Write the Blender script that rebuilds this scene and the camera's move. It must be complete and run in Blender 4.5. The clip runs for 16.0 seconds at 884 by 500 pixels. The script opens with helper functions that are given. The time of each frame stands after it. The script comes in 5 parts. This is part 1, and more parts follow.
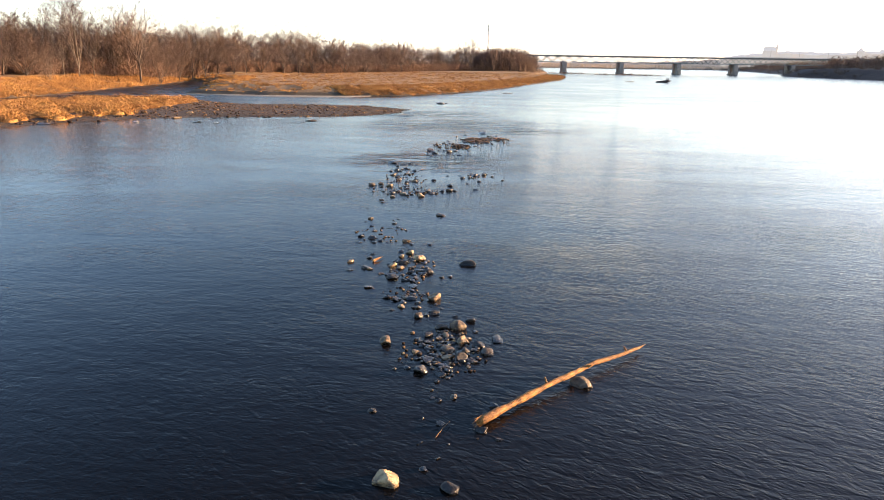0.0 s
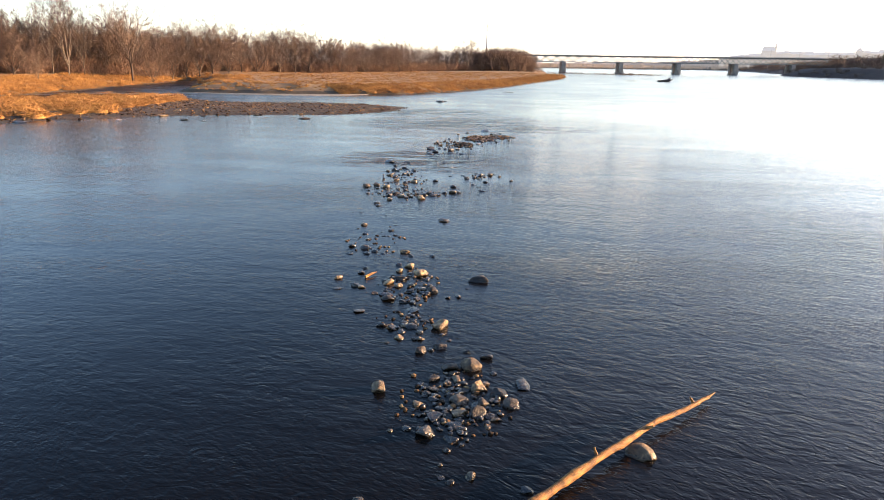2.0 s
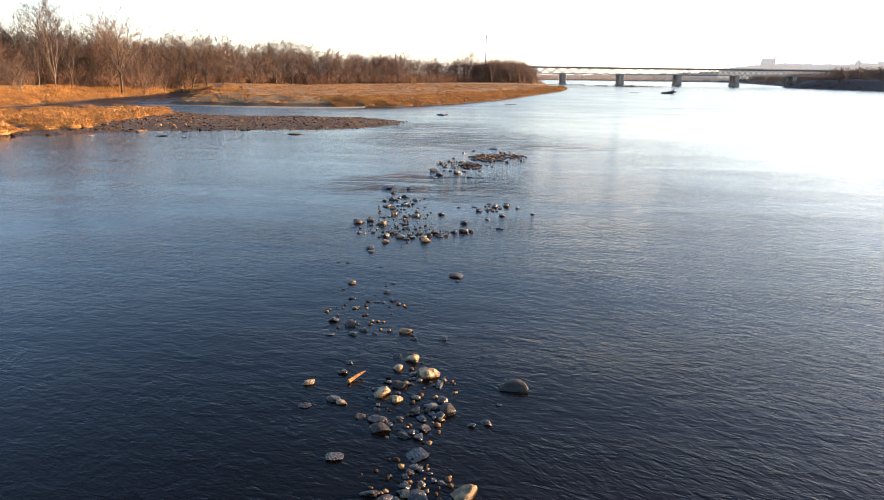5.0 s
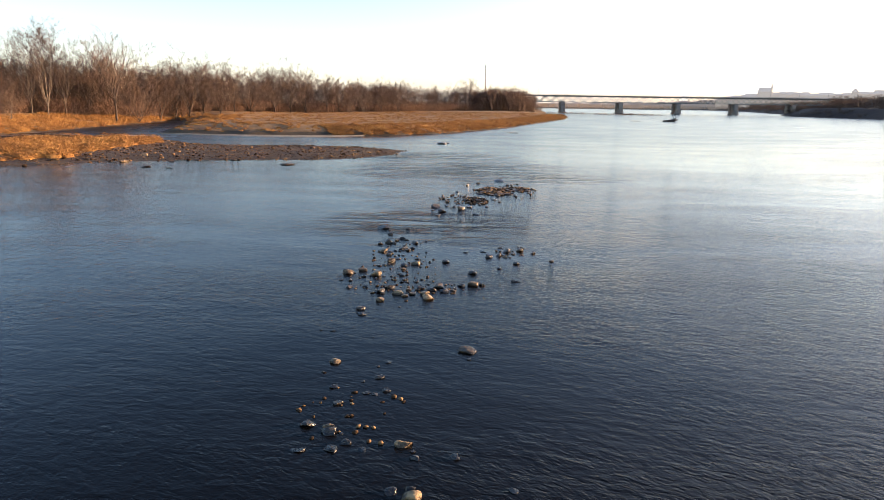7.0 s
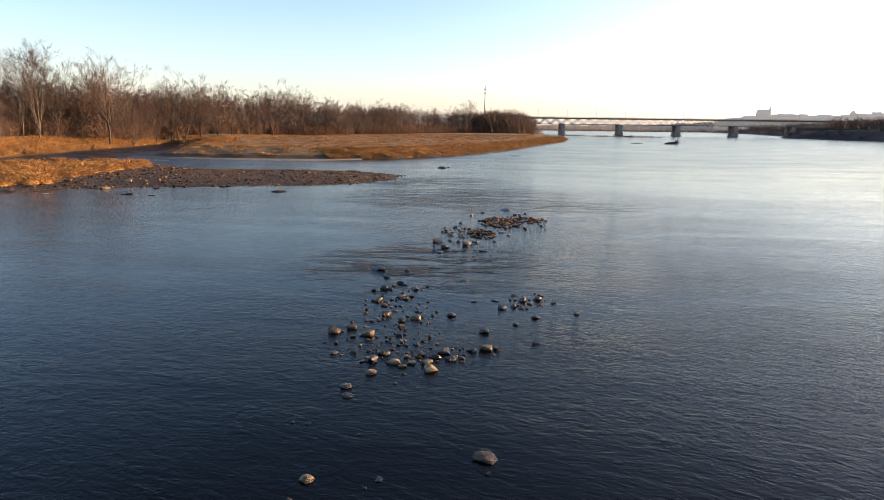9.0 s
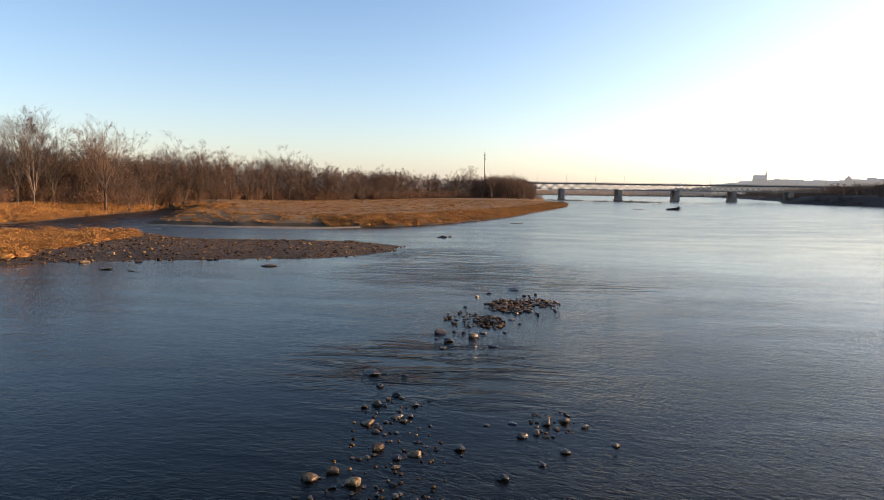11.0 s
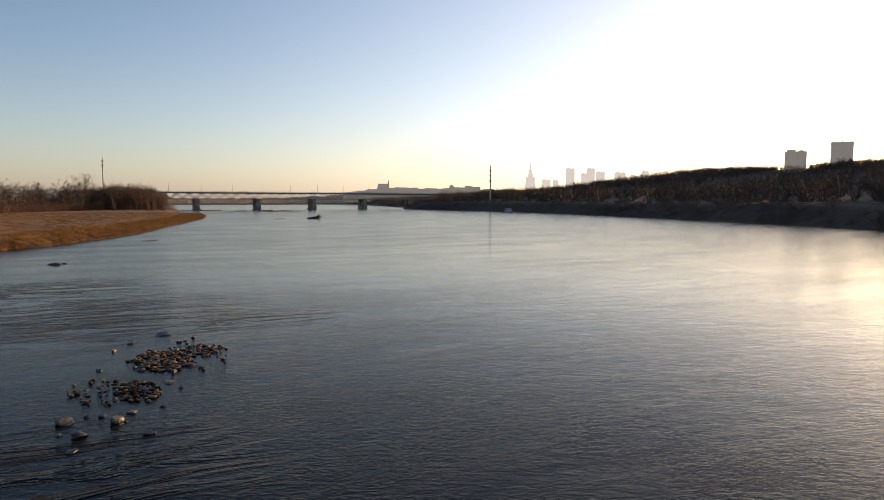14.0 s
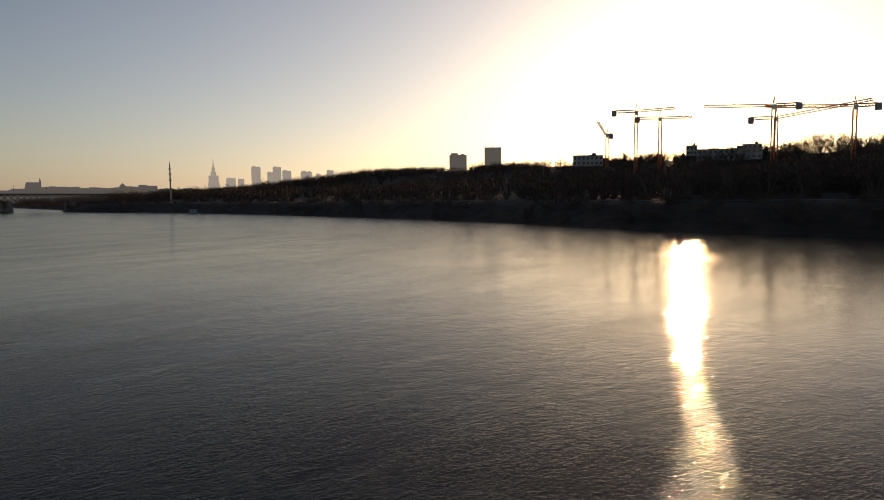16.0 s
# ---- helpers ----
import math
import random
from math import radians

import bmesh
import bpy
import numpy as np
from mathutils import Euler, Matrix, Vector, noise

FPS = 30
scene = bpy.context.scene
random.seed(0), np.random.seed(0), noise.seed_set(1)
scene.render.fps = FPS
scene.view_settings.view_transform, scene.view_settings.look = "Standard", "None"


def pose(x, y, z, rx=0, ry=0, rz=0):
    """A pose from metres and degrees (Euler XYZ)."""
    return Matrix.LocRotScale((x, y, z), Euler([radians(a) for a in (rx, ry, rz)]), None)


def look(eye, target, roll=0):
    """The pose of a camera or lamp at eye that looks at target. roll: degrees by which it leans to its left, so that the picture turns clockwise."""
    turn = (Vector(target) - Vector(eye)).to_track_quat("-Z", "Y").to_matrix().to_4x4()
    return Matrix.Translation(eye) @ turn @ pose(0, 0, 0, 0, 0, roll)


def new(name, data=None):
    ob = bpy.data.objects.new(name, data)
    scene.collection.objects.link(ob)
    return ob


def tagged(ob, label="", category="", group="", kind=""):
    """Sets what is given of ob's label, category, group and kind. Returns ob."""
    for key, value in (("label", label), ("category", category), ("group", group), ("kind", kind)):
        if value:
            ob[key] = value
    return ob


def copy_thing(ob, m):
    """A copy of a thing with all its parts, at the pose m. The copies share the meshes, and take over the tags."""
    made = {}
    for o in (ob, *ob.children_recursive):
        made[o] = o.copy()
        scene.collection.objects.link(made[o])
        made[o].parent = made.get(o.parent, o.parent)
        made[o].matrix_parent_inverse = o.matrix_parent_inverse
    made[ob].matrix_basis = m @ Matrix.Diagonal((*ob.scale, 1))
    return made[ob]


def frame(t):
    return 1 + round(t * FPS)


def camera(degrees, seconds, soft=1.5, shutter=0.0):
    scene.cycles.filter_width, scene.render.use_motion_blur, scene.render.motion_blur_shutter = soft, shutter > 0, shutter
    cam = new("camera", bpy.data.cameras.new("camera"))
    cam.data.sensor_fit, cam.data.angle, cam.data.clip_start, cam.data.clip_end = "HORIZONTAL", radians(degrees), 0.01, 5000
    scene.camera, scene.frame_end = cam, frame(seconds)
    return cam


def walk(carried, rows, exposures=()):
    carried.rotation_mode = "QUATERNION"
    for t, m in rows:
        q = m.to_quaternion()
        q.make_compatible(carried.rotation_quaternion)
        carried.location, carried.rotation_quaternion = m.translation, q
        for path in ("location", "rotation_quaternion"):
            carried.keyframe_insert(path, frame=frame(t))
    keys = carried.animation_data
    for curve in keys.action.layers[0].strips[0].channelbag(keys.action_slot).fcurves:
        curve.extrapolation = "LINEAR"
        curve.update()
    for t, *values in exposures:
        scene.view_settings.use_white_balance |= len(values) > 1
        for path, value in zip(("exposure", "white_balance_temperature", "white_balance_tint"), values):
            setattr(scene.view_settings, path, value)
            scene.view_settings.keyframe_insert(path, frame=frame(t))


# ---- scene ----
cam = camera(68.51, 16.0, soft=0.55)


def cam_pose(x, y, z, pitch, yaw, roll):
    """Camera pose from its tilt below the horizon, turn to the right and lean, in degrees."""
    a, b = radians(yaw), radians(pitch)
    eye = Vector((x, y, z))
    return look(eye, eye + Vector((math.sin(a) * math.cos(b), math.cos(a) * math.cos(b), -math.sin(b))), roll)


PATH = [
    (0, 0.09, -4.07, 9.74, 16.19, 0.00, 0.85),
    (0.5, 0.02, -2.88, 9.50, 16.14, 0.03, 0.73),
    (1, -0.04, -1.60, 9.28, 16.12, 0.02, 0.69),
    (1.5, -0.12, -0.25, 9.03, 16.10, 0.06, 0.70),
    (2, -0.22, 1.15, 8.78, 16.11, 0.14, 0.76),
    (2.5, -0.32, 2.58, 8.66, 16.09, 0.16, 0.74),
    (3, -0.40, 4.07, 8.66, 16.08, 0.16, 0.74),
    (3.5, -0.51, 5.55, 8.67, 16.09, 0.20, 0.77),
    (4, -0.62, 7.06, 8.67, 15.95, 0.23, 0.78),
    (6.5, -1.00, 14.48, 8.57, 13.36, 0.26, 0.77),
    (7, -1.07, 15.99, 8.54, 12.78, 0.27, 0.78),
    (7.5, -1.14, 17.46, 8.49, 12.21, 0.29, 0.81),
    (8, -1.19, 18.90, 8.47, 11.65, 0.30, 0.72),
    (10.5, -1.49, 26.11, 9.26, 7.50, 0.23, 0.77),
    (11, -1.53, 27.59, 9.49, 5.36, 0.23, 0.82),
    (11.5, -1.58, 29.09, 9.70, 4.66, 0.31, 0.84),
    (12, -1.65, 30.61, 9.88, 4.62, 1.38, 0.69),
    (12.5, -1.65, 32.09, 10.02, 4.55, 3.50, 0.49),
    (13, -1.63, 33.44, 10.14, 4.48, 10.27, 0.27),
    (13.5, -1.66, 34.60, 10.24, 4.42, 20.81, 0.22),
    (14, -1.75, 35.65, 10.35, 4.39, 31.37, 0.10),
    (14.5, -2.05, 36.00, 10.62, 4.45, 41.34, 0.03),
    (15, -2.62, 36.22, 10.77, 4.54, 50.59, -0.14),
    (15.5, -3.22, 36.33, 10.90, 4.57, 57.22, -0.37),
    (16, -3.75, 36.42, 11.00, 4.57, 58.34, -0.43),
]
walk(cam, [(t, cam_pose(*row)) for t, *row in PATH],
     exposures=[(0, 2.55, 5750, 17), (4, 2.55, 5750, 17), (8, 1.88, 5750, 17), (10.5, 1.58, 5750, 17), (12.5, 1.2, 5750, 17), (13.5, 1.0, 5900, 18), (14.5, 0.54, 6150, 18), (16, -0.36, 6300, 18)])

# ---- sky and sun ----
SUN_AZ, SUN_EL = 79.1, 7.5      # degrees: clockwise from +y, above the horizon
world = bpy.data.worlds.new("sky")
scene.world = world
world.use_nodes = True
wn, wl = world.node_tree.nodes, world.node_tree.links
sky = wn.new("ShaderNodeTexSky")
sky.sky_type, sky.sun_disc = "NISHITA", False
sky.sun_elevation, sky.sun_rotation = radians(SUN_EL), radians(SUN_AZ)
sky.altitude, sky.air_density, sky.dust_density, sky.ozone_density = 100, 1.0, 1.4, 1.9
wl.new(sky.outputs[0], wn["Background"].inputs["Color"])
wn["Background"].inputs["Strength"].default_value = 0.105
# winter haze that thickens evenly towards the horizon and scatters light forward from the sun
def sky_math(kind, x, y):
    n = wn.new("ShaderNodeMath")
    n.operation = kind
    for k, v in enumerate((x, y)):
        if isinstance(v, (int, float)):
            n.inputs[k].default_value = v
        else:
            wl.new(v, n.inputs[k])
    return n.outputs[0]


co, sp, toward = wn.new("ShaderNodeTexCoord"), wn.new("ShaderNodeSeparateXYZ"), wn.new("ShaderNodeVectorMath")
wl.new(co.outputs["Generated"], sp.inputs[0])
wl.new(co.outputs["Generated"], toward.inputs[0])
toward.operation = "DOT_PRODUCT"
toward.inputs[1].default_value = (math.sin(radians(SUN_AZ)), math.cos(radians(SUN_AZ)), 0.13)
low = sky_math("POWER", sky_math("MAXIMUM", sky_math("SUBTRACT", 1.0, sp.outputs["Z"]), 0.0), 7.0)
forward = sky_math("POWER", sky_math("MAXIMUM", toward.outputs["Value"], 0.0), 2.5)
wide = sky_math("POWER", sky_math("MAXIMUM", sky_math("SUBTRACT", 1.0, sp.outputs["Z"]), 0.0), 1.7)
both = wn["Background"].outputs[0]
for color, amount in (((1.0, 0.84, 0.78), sky_math("MULTIPLY", low, 0.14)), ((1.0, 0.82, 0.60), sky_math("MULTIPLY", wide, sky_math("MULTIPLY", forward, 0.50)))):
    haze, plus = wn.new("ShaderNodeBackground"), wn.new("ShaderNodeAddShader")
    haze.inputs["Color"].default_value = (*color, 1)
    wl.new(amount, haze.inputs["Strength"])
    wl.new(both, plus.inputs[0])
    wl.new(haze.outputs[0], plus.inputs[1])
    both = plus.outputs[0]
wl.new(both, wn["World Output"].inputs["Surface"])

sun_dir = Vector((math.sin(radians(SUN_AZ)) * math.cos(radians(SUN_EL)), math.cos(radians(SUN_AZ)) * math.cos(radians(SUN_EL)), math.sin(radians(SUN_EL))))
sun_data = bpy.data.lights.new("sun", "SUN")
sun_data.energy, sun_data.angle, sun_data.color = 5.0, radians(0.55), (1.0, 0.60, 0.27)
sun = new("sun", sun_data)
sun.matrix_world = look(sun_dir * 900, (0, 0, 0))


# ---- materials ----
def material(name, colors, scale=1.0, fine=12.0, rough=0.85, bump=0.3, dist=0.05, metal=0.0, random_tint=0.0, spec=0.3, island=False, wet=False):
    """Surface with colour varied at two scales, tint varied from piece to piece, and fine relief."""
    m = bpy.data.materials.new(name)
    m.use_nodes = True
    n, l = m.node_tree.nodes, m.node_tree.links
    b = n["Principled BSDF"]
    geo = n.new("ShaderNodeNewGeometry")
    big, small = n.new("ShaderNodeTexNoise"), n.new("ShaderNodeTexNoise")
    big.inputs["Scale"].default_value, small.inputs["Scale"].default_value = scale, fine
    big.inputs["Detail"].default_value, small.inputs["Detail"].default_value = 5, 4
    for t in (big, small):
        l.new(geo.outputs["Position"], t.inputs["Vector"])
    mix = n.new("ShaderNodeMath")
    mix.operation = "MULTIPLY_ADD"
    mix.inputs[1].default_value = 0.45
    l.new(small.outputs["Fac"], mix.inputs[0])
    off = n.new("ShaderNodeMath")
    off.operation = "MULTIPLY_ADD"
    off.inputs[1].default_value, off.inputs[2].default_value = 0.9, -0.18
    l.new(big.outputs["Fac"], off.inputs[0])
    l.new(off.outputs[0], mix.inputs[2])
    fac = mix.outputs[0]
    if random_tint:
        add = n.new("ShaderNodeMath")
        add.operation = "MULTIPLY_ADD"
        add.inputs[1].default_value = random_tint
        if island:
            l.new(geo.outputs["Random Per Island"], add.inputs[0])
        else:
            info = n.new("ShaderNodeObjectInfo")
            l.new(info.outputs["Random"], add.inputs[0])
        sub = n.new("ShaderNodeMath")
        sub.operation = "SUBTRACT"
        sub.inputs[1].default_value = random_tint / 2
        l.new(fac, add.inputs[2])
        l.new(add.outputs[0], sub.inputs[0])
        fac = sub.outputs[0]
    ramp = n.new("ShaderNodeValToRGB")
    ramp.color_ramp.elements[0].position, ramp.color_ramp.elements[1].position = 0.2, 0.8
    while len(ramp.color_ramp.elements) < len(colors):
        ramp.color_ramp.elements.new(0.5)
    for k, c in enumerate(colors):
        e = ramp.color_ramp.elements[k]
        e.position, e.color = 0.2 + 0.6 * k / max(1, len(colors) - 1), (*c, 1)
    l.new(fac, ramp.inputs[0])
    color = ramp.outputs[0]
    if wet:
        # stone darkened and glossed by splash up to a hand's width over the water
        sep = n.new("ShaderNodeSeparateXYZ")
        l.new(geo.outputs["Position"], sep.inputs[0])
        w = n.new("ShaderNodeMath")
        w.operation = "MULTIPLY_ADD"
        w.inputs[1].default_value = 0.20
        l.new(small.outputs["Fac"], w.inputs[0])
        l.new(sep.outputs["Z"], w.inputs[2])
        band = n.new("ShaderNodeMapRange")
        band.inputs["From Min"].default_value, band.inputs["From Max"].default_value = 0.15, 0.24
        band.inputs["To Min"].default_value, band.inputs["To Max"].default_value = 0.28, 1.0
        l.new(w.outputs[0], band.inputs["Value"])
        tint = n.new("ShaderNodeMix")
        tint.data_type, tint.blend_type = "RGBA", "MULTIPLY"
        tint.inputs["Factor"].default_value = 1
        l.new(color, tint.inputs["A"])
        l.new(band.outputs[0], tint.inputs["B"])
        color = tint.outputs["Result"]
        rr = n.new("ShaderNodeMapRange")
        rr.inputs["From Min"].default_value, rr.inputs["From Max"].default_value = 0.28, 1.0
        rr.inputs["To Min"].default_value, rr.inputs["To Max"].default_value = 0.25, rough
        l.new(band.outputs[0], rr.inputs["Value"])
        l.new(rr.outputs[0], b.inputs["Roughness"])
    else:
        b.inputs["Roughness"].default_value = rough
    l.new(color, b.inputs["Base Color"])
    b.inputs["Metallic"].default_value, b.inputs["Specular IOR Level"].default_value = metal, spec
    if bump:
        bp = n.new("ShaderNodeBump")
        bp.inputs["Strength"].default_value, bp.inputs["Distance"].default_value = bump, dist
        l.new(mix.outputs[0], bp.inputs["Height"])
        l.new(bp.outputs[0], b.inputs["Normal"])
    return m


def water_material():
    """Dark river water: wind ripples, longer swells and smoother current streaks in its relief."""
    m = bpy.data.materials.new("river_water")
    m.use_nodes = True
    n, l = m.node_tree.nodes, m.node_tree.links
    b = n["Principled BSDF"]
    b.inputs["IOR"].default_value = 1.333
    b.inputs["Specular IOR Level"].default_value = 0.15
    geo = n.new("ShaderNodeNewGeometry")

    def wave(scale, angle, stretch, detail, rough=0.5, warp=0.0):
        mp = n.new("ShaderNodeMapping")
        mp.inputs["Rotation"].default_value = (0, 0, radians(angle))
        turned = n.new("ShaderNodeMapping")
        turned.inputs["Scale"].default_value = (scale * stretch, scale, scale)
        l.new(geo.outputs["Position"], mp.inputs["Vector"])
        l.new(mp.outputs[0], turned.inputs["Vector"])
        t = n.new("ShaderNodeTexNoise")
        t.inputs["Scale"].default_value, t.inputs["Detail"].default_value = 1.0, detail
        t.inputs["Roughness"].default_value, t.inputs["Distortion"].default_value = rough, warp
        l.new(turned.outputs[0], t.inputs["Vector"])
        return t.outputs["Fac"]

    def op(kind, a, c, d=None):
        x = n.new("ShaderNodeMath")
        x.operation = kind
        for k, v in enumerate((a, c, d)):
            if v is None:
                continue
            if isinstance(v, (int, float)):
                x.inputs[k].default_value = v
            else:
                l.new(v, x.inputs[k])
        return x.outputs[0]

    def spread(x, a, c, lo, hi):
        r = n.new("ShaderNodeMapRange")
        r.inputs["From Min"].default_value, r.inputs["From Max"].default_value = a, c
        r.inputs["To Min"].default_value, r.inputs["To Max"].default_value = lo, hi
        l.new(x, r.inputs["Value"])
        return r.outputs[0]

    def near_by(x, y, rx, ry):
        """1 at a place on the river, falling to 0 at the given reach."""
        v = n.new("ShaderNodeVectorMath")
        v.operation = "SUBTRACT"
        v.inputs[1].default_value = (x, y, 0)
        l.new(geo.outputs["Position"], v.inputs[0])
        k = n.new("ShaderNodeVectorMath")
        k.operation = "MULTIPLY"
        k.inputs[1].default_value = (1 / rx, 1 / ry, 0)
        l.new(v.outputs[0], k.inputs[0])
        d = n.new("ShaderNodeVectorMath")
        d.operation = "LENGTH"
        l.new(k.outputs[0], d.inputs[0])
        return spread(d.outputs["Value"], 0.0, 1.0, 1.0, 0.0)

    sep = n.new("ShaderNodeSeparateXYZ")
    l.new(geo.outputs["Position"], sep.inputs[0])
    ripple = wave(11.0, 30, 0.65, 3, 0.6, 1.0)
    chop = wave(5.6, 40, 0.6, 2, 0.55, 1.3)
    cross = wave(2.5, 24, 0.55, 3, 0.5, 1.2)
    swell = wave(0.22, 10, 0.6, 2, 0.5, 0.6)
    streak = wave(0.045, 12, 0.30, 4, 0.6, 0.5)
    patch = wave(0.16, 6, 0.22, 4, 0.6, 0.5)
    lines = wave(0.62, 6, 0.22, 4, 0.6, 0.9)
    choppy = wave(1.15, 26, 0.5, 3, 0.55, 1.0)
    # ripple strength set by distance from the camera's path, to fit its view
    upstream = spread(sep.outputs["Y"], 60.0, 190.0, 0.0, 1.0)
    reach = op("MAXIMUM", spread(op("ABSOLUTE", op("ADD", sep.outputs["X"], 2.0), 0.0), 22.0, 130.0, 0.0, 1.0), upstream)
    ripple_by_x = op("MULTIPLY", spread(sep.outputs["X"], -14.0, 6.0, 0.6, 1.0), spread(sep.outputs["X"], 10.0, 34.0, 1.0, 0.45))
    # broken water over the drowned end of the reef and off the gravel bar
    riffle = op("MAXIMUM", op("MAXIMUM", near_by(2, 101, 17, 17), near_by(-3, 122, 16, 12)), op("MAXIMUM", near_by(12, 92, 11, 6), near_by(-2, 62, 9, 9)))
    riffle = op("MULTIPLY", riffle, spread(lines, 0.46, 0.60, 0.0, 1.0))
    gust = op("MULTIPLY", op("MULTIPLY", spread(streak, 0.36, 0.62, 0.65, 1.2), spread(patch, 0.35, 0.62, 0.65, 1.25)), ripple_by_x)
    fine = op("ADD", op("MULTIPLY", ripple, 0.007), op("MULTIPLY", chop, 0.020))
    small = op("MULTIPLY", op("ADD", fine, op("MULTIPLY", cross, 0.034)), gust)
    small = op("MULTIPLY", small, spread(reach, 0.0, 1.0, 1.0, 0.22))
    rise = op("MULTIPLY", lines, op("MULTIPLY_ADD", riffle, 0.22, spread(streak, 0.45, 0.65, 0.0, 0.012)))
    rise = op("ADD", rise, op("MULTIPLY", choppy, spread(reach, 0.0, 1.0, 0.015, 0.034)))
    height = op("ADD", op("ADD", small, rise), op("MULTIPLY", swell, 0.04))
    bp = n.new("ShaderNodeBump")
    bp.inputs["Strength"].default_value, bp.inputs["Distance"].default_value = 1.0, 1.0
    l.new(height, bp.inputs["Height"])
    l.new(bp.outputs[0], b.inputs["Normal"])
    # ripples too fine to tell apart scatter reflections, more off the camera's path
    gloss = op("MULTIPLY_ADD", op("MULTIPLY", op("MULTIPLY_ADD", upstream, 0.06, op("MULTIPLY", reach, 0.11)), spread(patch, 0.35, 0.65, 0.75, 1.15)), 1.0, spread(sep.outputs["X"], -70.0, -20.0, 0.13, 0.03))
    l.new(op("MULTIPLY_ADD", riffle, 0.18, gloss), b.inputs["Roughness"])
    # base colour lightened to the right, painting in brightness the sky reflection lacks
    base_lift = n.new("ShaderNodeValToRGB")
    base_lift.color_ramp.elements[0].color, base_lift.color_ramp.elements[1].color = (0.0022, 0.0018, 0.0014, 1), (0.0078, 0.0070, 0.0072, 1)
    base_lift.color_ramp.elements[0].position, base_lift.color_ramp.elements[1].position = 0.1, 0.9
    lift_mask = op("ADD", spread(sep.outputs["X"], -9.0, 14.0, 0.0, 0.8), spread(wave(0.09, 20, 0.5, 4), 0.3, 0.7, -0.12, 0.25))
    l.new(lift_mask, base_lift.inputs[0])
    l.new(base_lift.outputs[0], b.inputs["Base Color"])
    return m


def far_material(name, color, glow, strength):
    """Distant skyline, with the haze of the air between put in as emission."""
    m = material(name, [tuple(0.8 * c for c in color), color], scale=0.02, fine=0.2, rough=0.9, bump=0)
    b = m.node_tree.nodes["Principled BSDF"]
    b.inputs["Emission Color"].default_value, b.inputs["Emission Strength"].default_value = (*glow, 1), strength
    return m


M_WATER = water_material()
M_EARTH = material("river_bank_earth", [(0.026, 0.018, 0.010), (0.055, 0.038, 0.019), (0.10, 0.068, 0.034)], scale=0.12, fine=1.5, rough=0.95, bump=0.8, dist=0.3)
M_TURF = material("dry_meadow_turf", [(0.08, 0.045, 0.019), (0.165, 0.096, 0.038), (0.29, 0.175, 0.070)], scale=0.10, fine=1.2, rough=0.95, bump=1.0, dist=0.5)
M_BED = material("dark_gravel_bed", [(0.016, 0.011, 0.007), (0.035, 0.024, 0.015), (0.075, 0.052, 0.032)], scale=0.8, fine=9, rough=0.9, bump=0.8, dist=0.06)
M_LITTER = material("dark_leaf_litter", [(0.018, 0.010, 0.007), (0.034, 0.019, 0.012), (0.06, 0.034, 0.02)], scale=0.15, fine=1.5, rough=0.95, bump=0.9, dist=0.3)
M_SAND = material("damp_sand", [(0.14, 0.11, 0.075), (0.27, 0.22, 0.15)], scale=0.5, fine=6, rough=0.85)
M_STONE = material("river_stone", [(0.012, 0.009, 0.007), (0.040, 0.029, 0.019), (0.11, 0.075, 0.040), (0.36, 0.25, 0.125)], scale=5.5, fine=30, rough=0.65, bump=0.9, dist=0.06, random_tint=0.62, spec=0.3, wet=True)
M_DARKSTONE = material("dark_wet_stone", [(0.008, 0.007, 0.006), (0.022, 0.018, 0.014), (0.05, 0.040, 0.028), (0.13, 0.098, 0.06)], scale=6, fine=30, rough=0.45, bump=0.9, dist=0.06, random_tint=0.5, spec=0.5, wet=True)
M_COBBLE = material("loose_cobbles", [(0.010, 0.008, 0.007), (0.026, 0.020, 0.015), (0.065, 0.048, 0.03), (0.22, 0.16, 0.09)], scale=5.5, fine=30, rough=0.6, bump=0.9, dist=0.06, random_tint=0.5, spec=0.5, wet=True, island=True)
M_GRAVEL = material("gravel_stones", [(0.010, 0.006, 0.003), (0.034, 0.019, 0.009), (0.068, 0.039, 0.018), (0.20, 0.125, 0.058)], scale=1.0, fine=8, rough=0.9, bump=0.4, random_tint=0.7, spec=0.15, island=True)
M_LOG = material("weathered_driftwood", [(0.022, 0.010, 0.004), (0.09, 0.038, 0.009), (0.25, 0.112, 0.022), (0.38, 0.195, 0.045)], scale=4.0, fine=30, rough=0.75, bump=1.0, dist=0.04)
M_GRASS = material("dry_golden_grass", [(0.10, 0.046, 0.012), (0.23, 0.113, 0.029), (0.38, 0.205, 0.056)], scale=0.22, fine=1.6, rough=0.9, bump=0, random_tint=0.35, island=True)
M_BARK = material("bare_tree_bark", [(0.03, 0.022, 0.018), (0.06, 0.044, 0.035), (0.10, 0.074, 0.058)], scale=0.6, fine=6, rough=0.95, bump=0.4, random_tint=0.3)
M_PALEBARK = material("pale_birch_bark", [(0.06, 0.045, 0.035), (0.11, 0.088, 0.07), (0.16, 0.13, 0.105)], scale=0.5, fine=4, rough=0.9, bump=0.3, random_tint=0.2)
M_TWIG = material("bare_twigs", [(0.042, 0.027, 0.020), (0.085, 0.056, 0.040), (0.135, 0.094, 0.066)], scale=0.1, fine=1.0, rough=0.95, bump=0, random_tint=0.25)
M_BRUSH = material("reddish_brush", [(0.07, 0.040, 0.027), (0.13, 0.077, 0.049), (0.19, 0.12, 0.072)], scale=0.1, fine=1.0, rough=0.95, bump=0, random_tint=0.3, island=True)
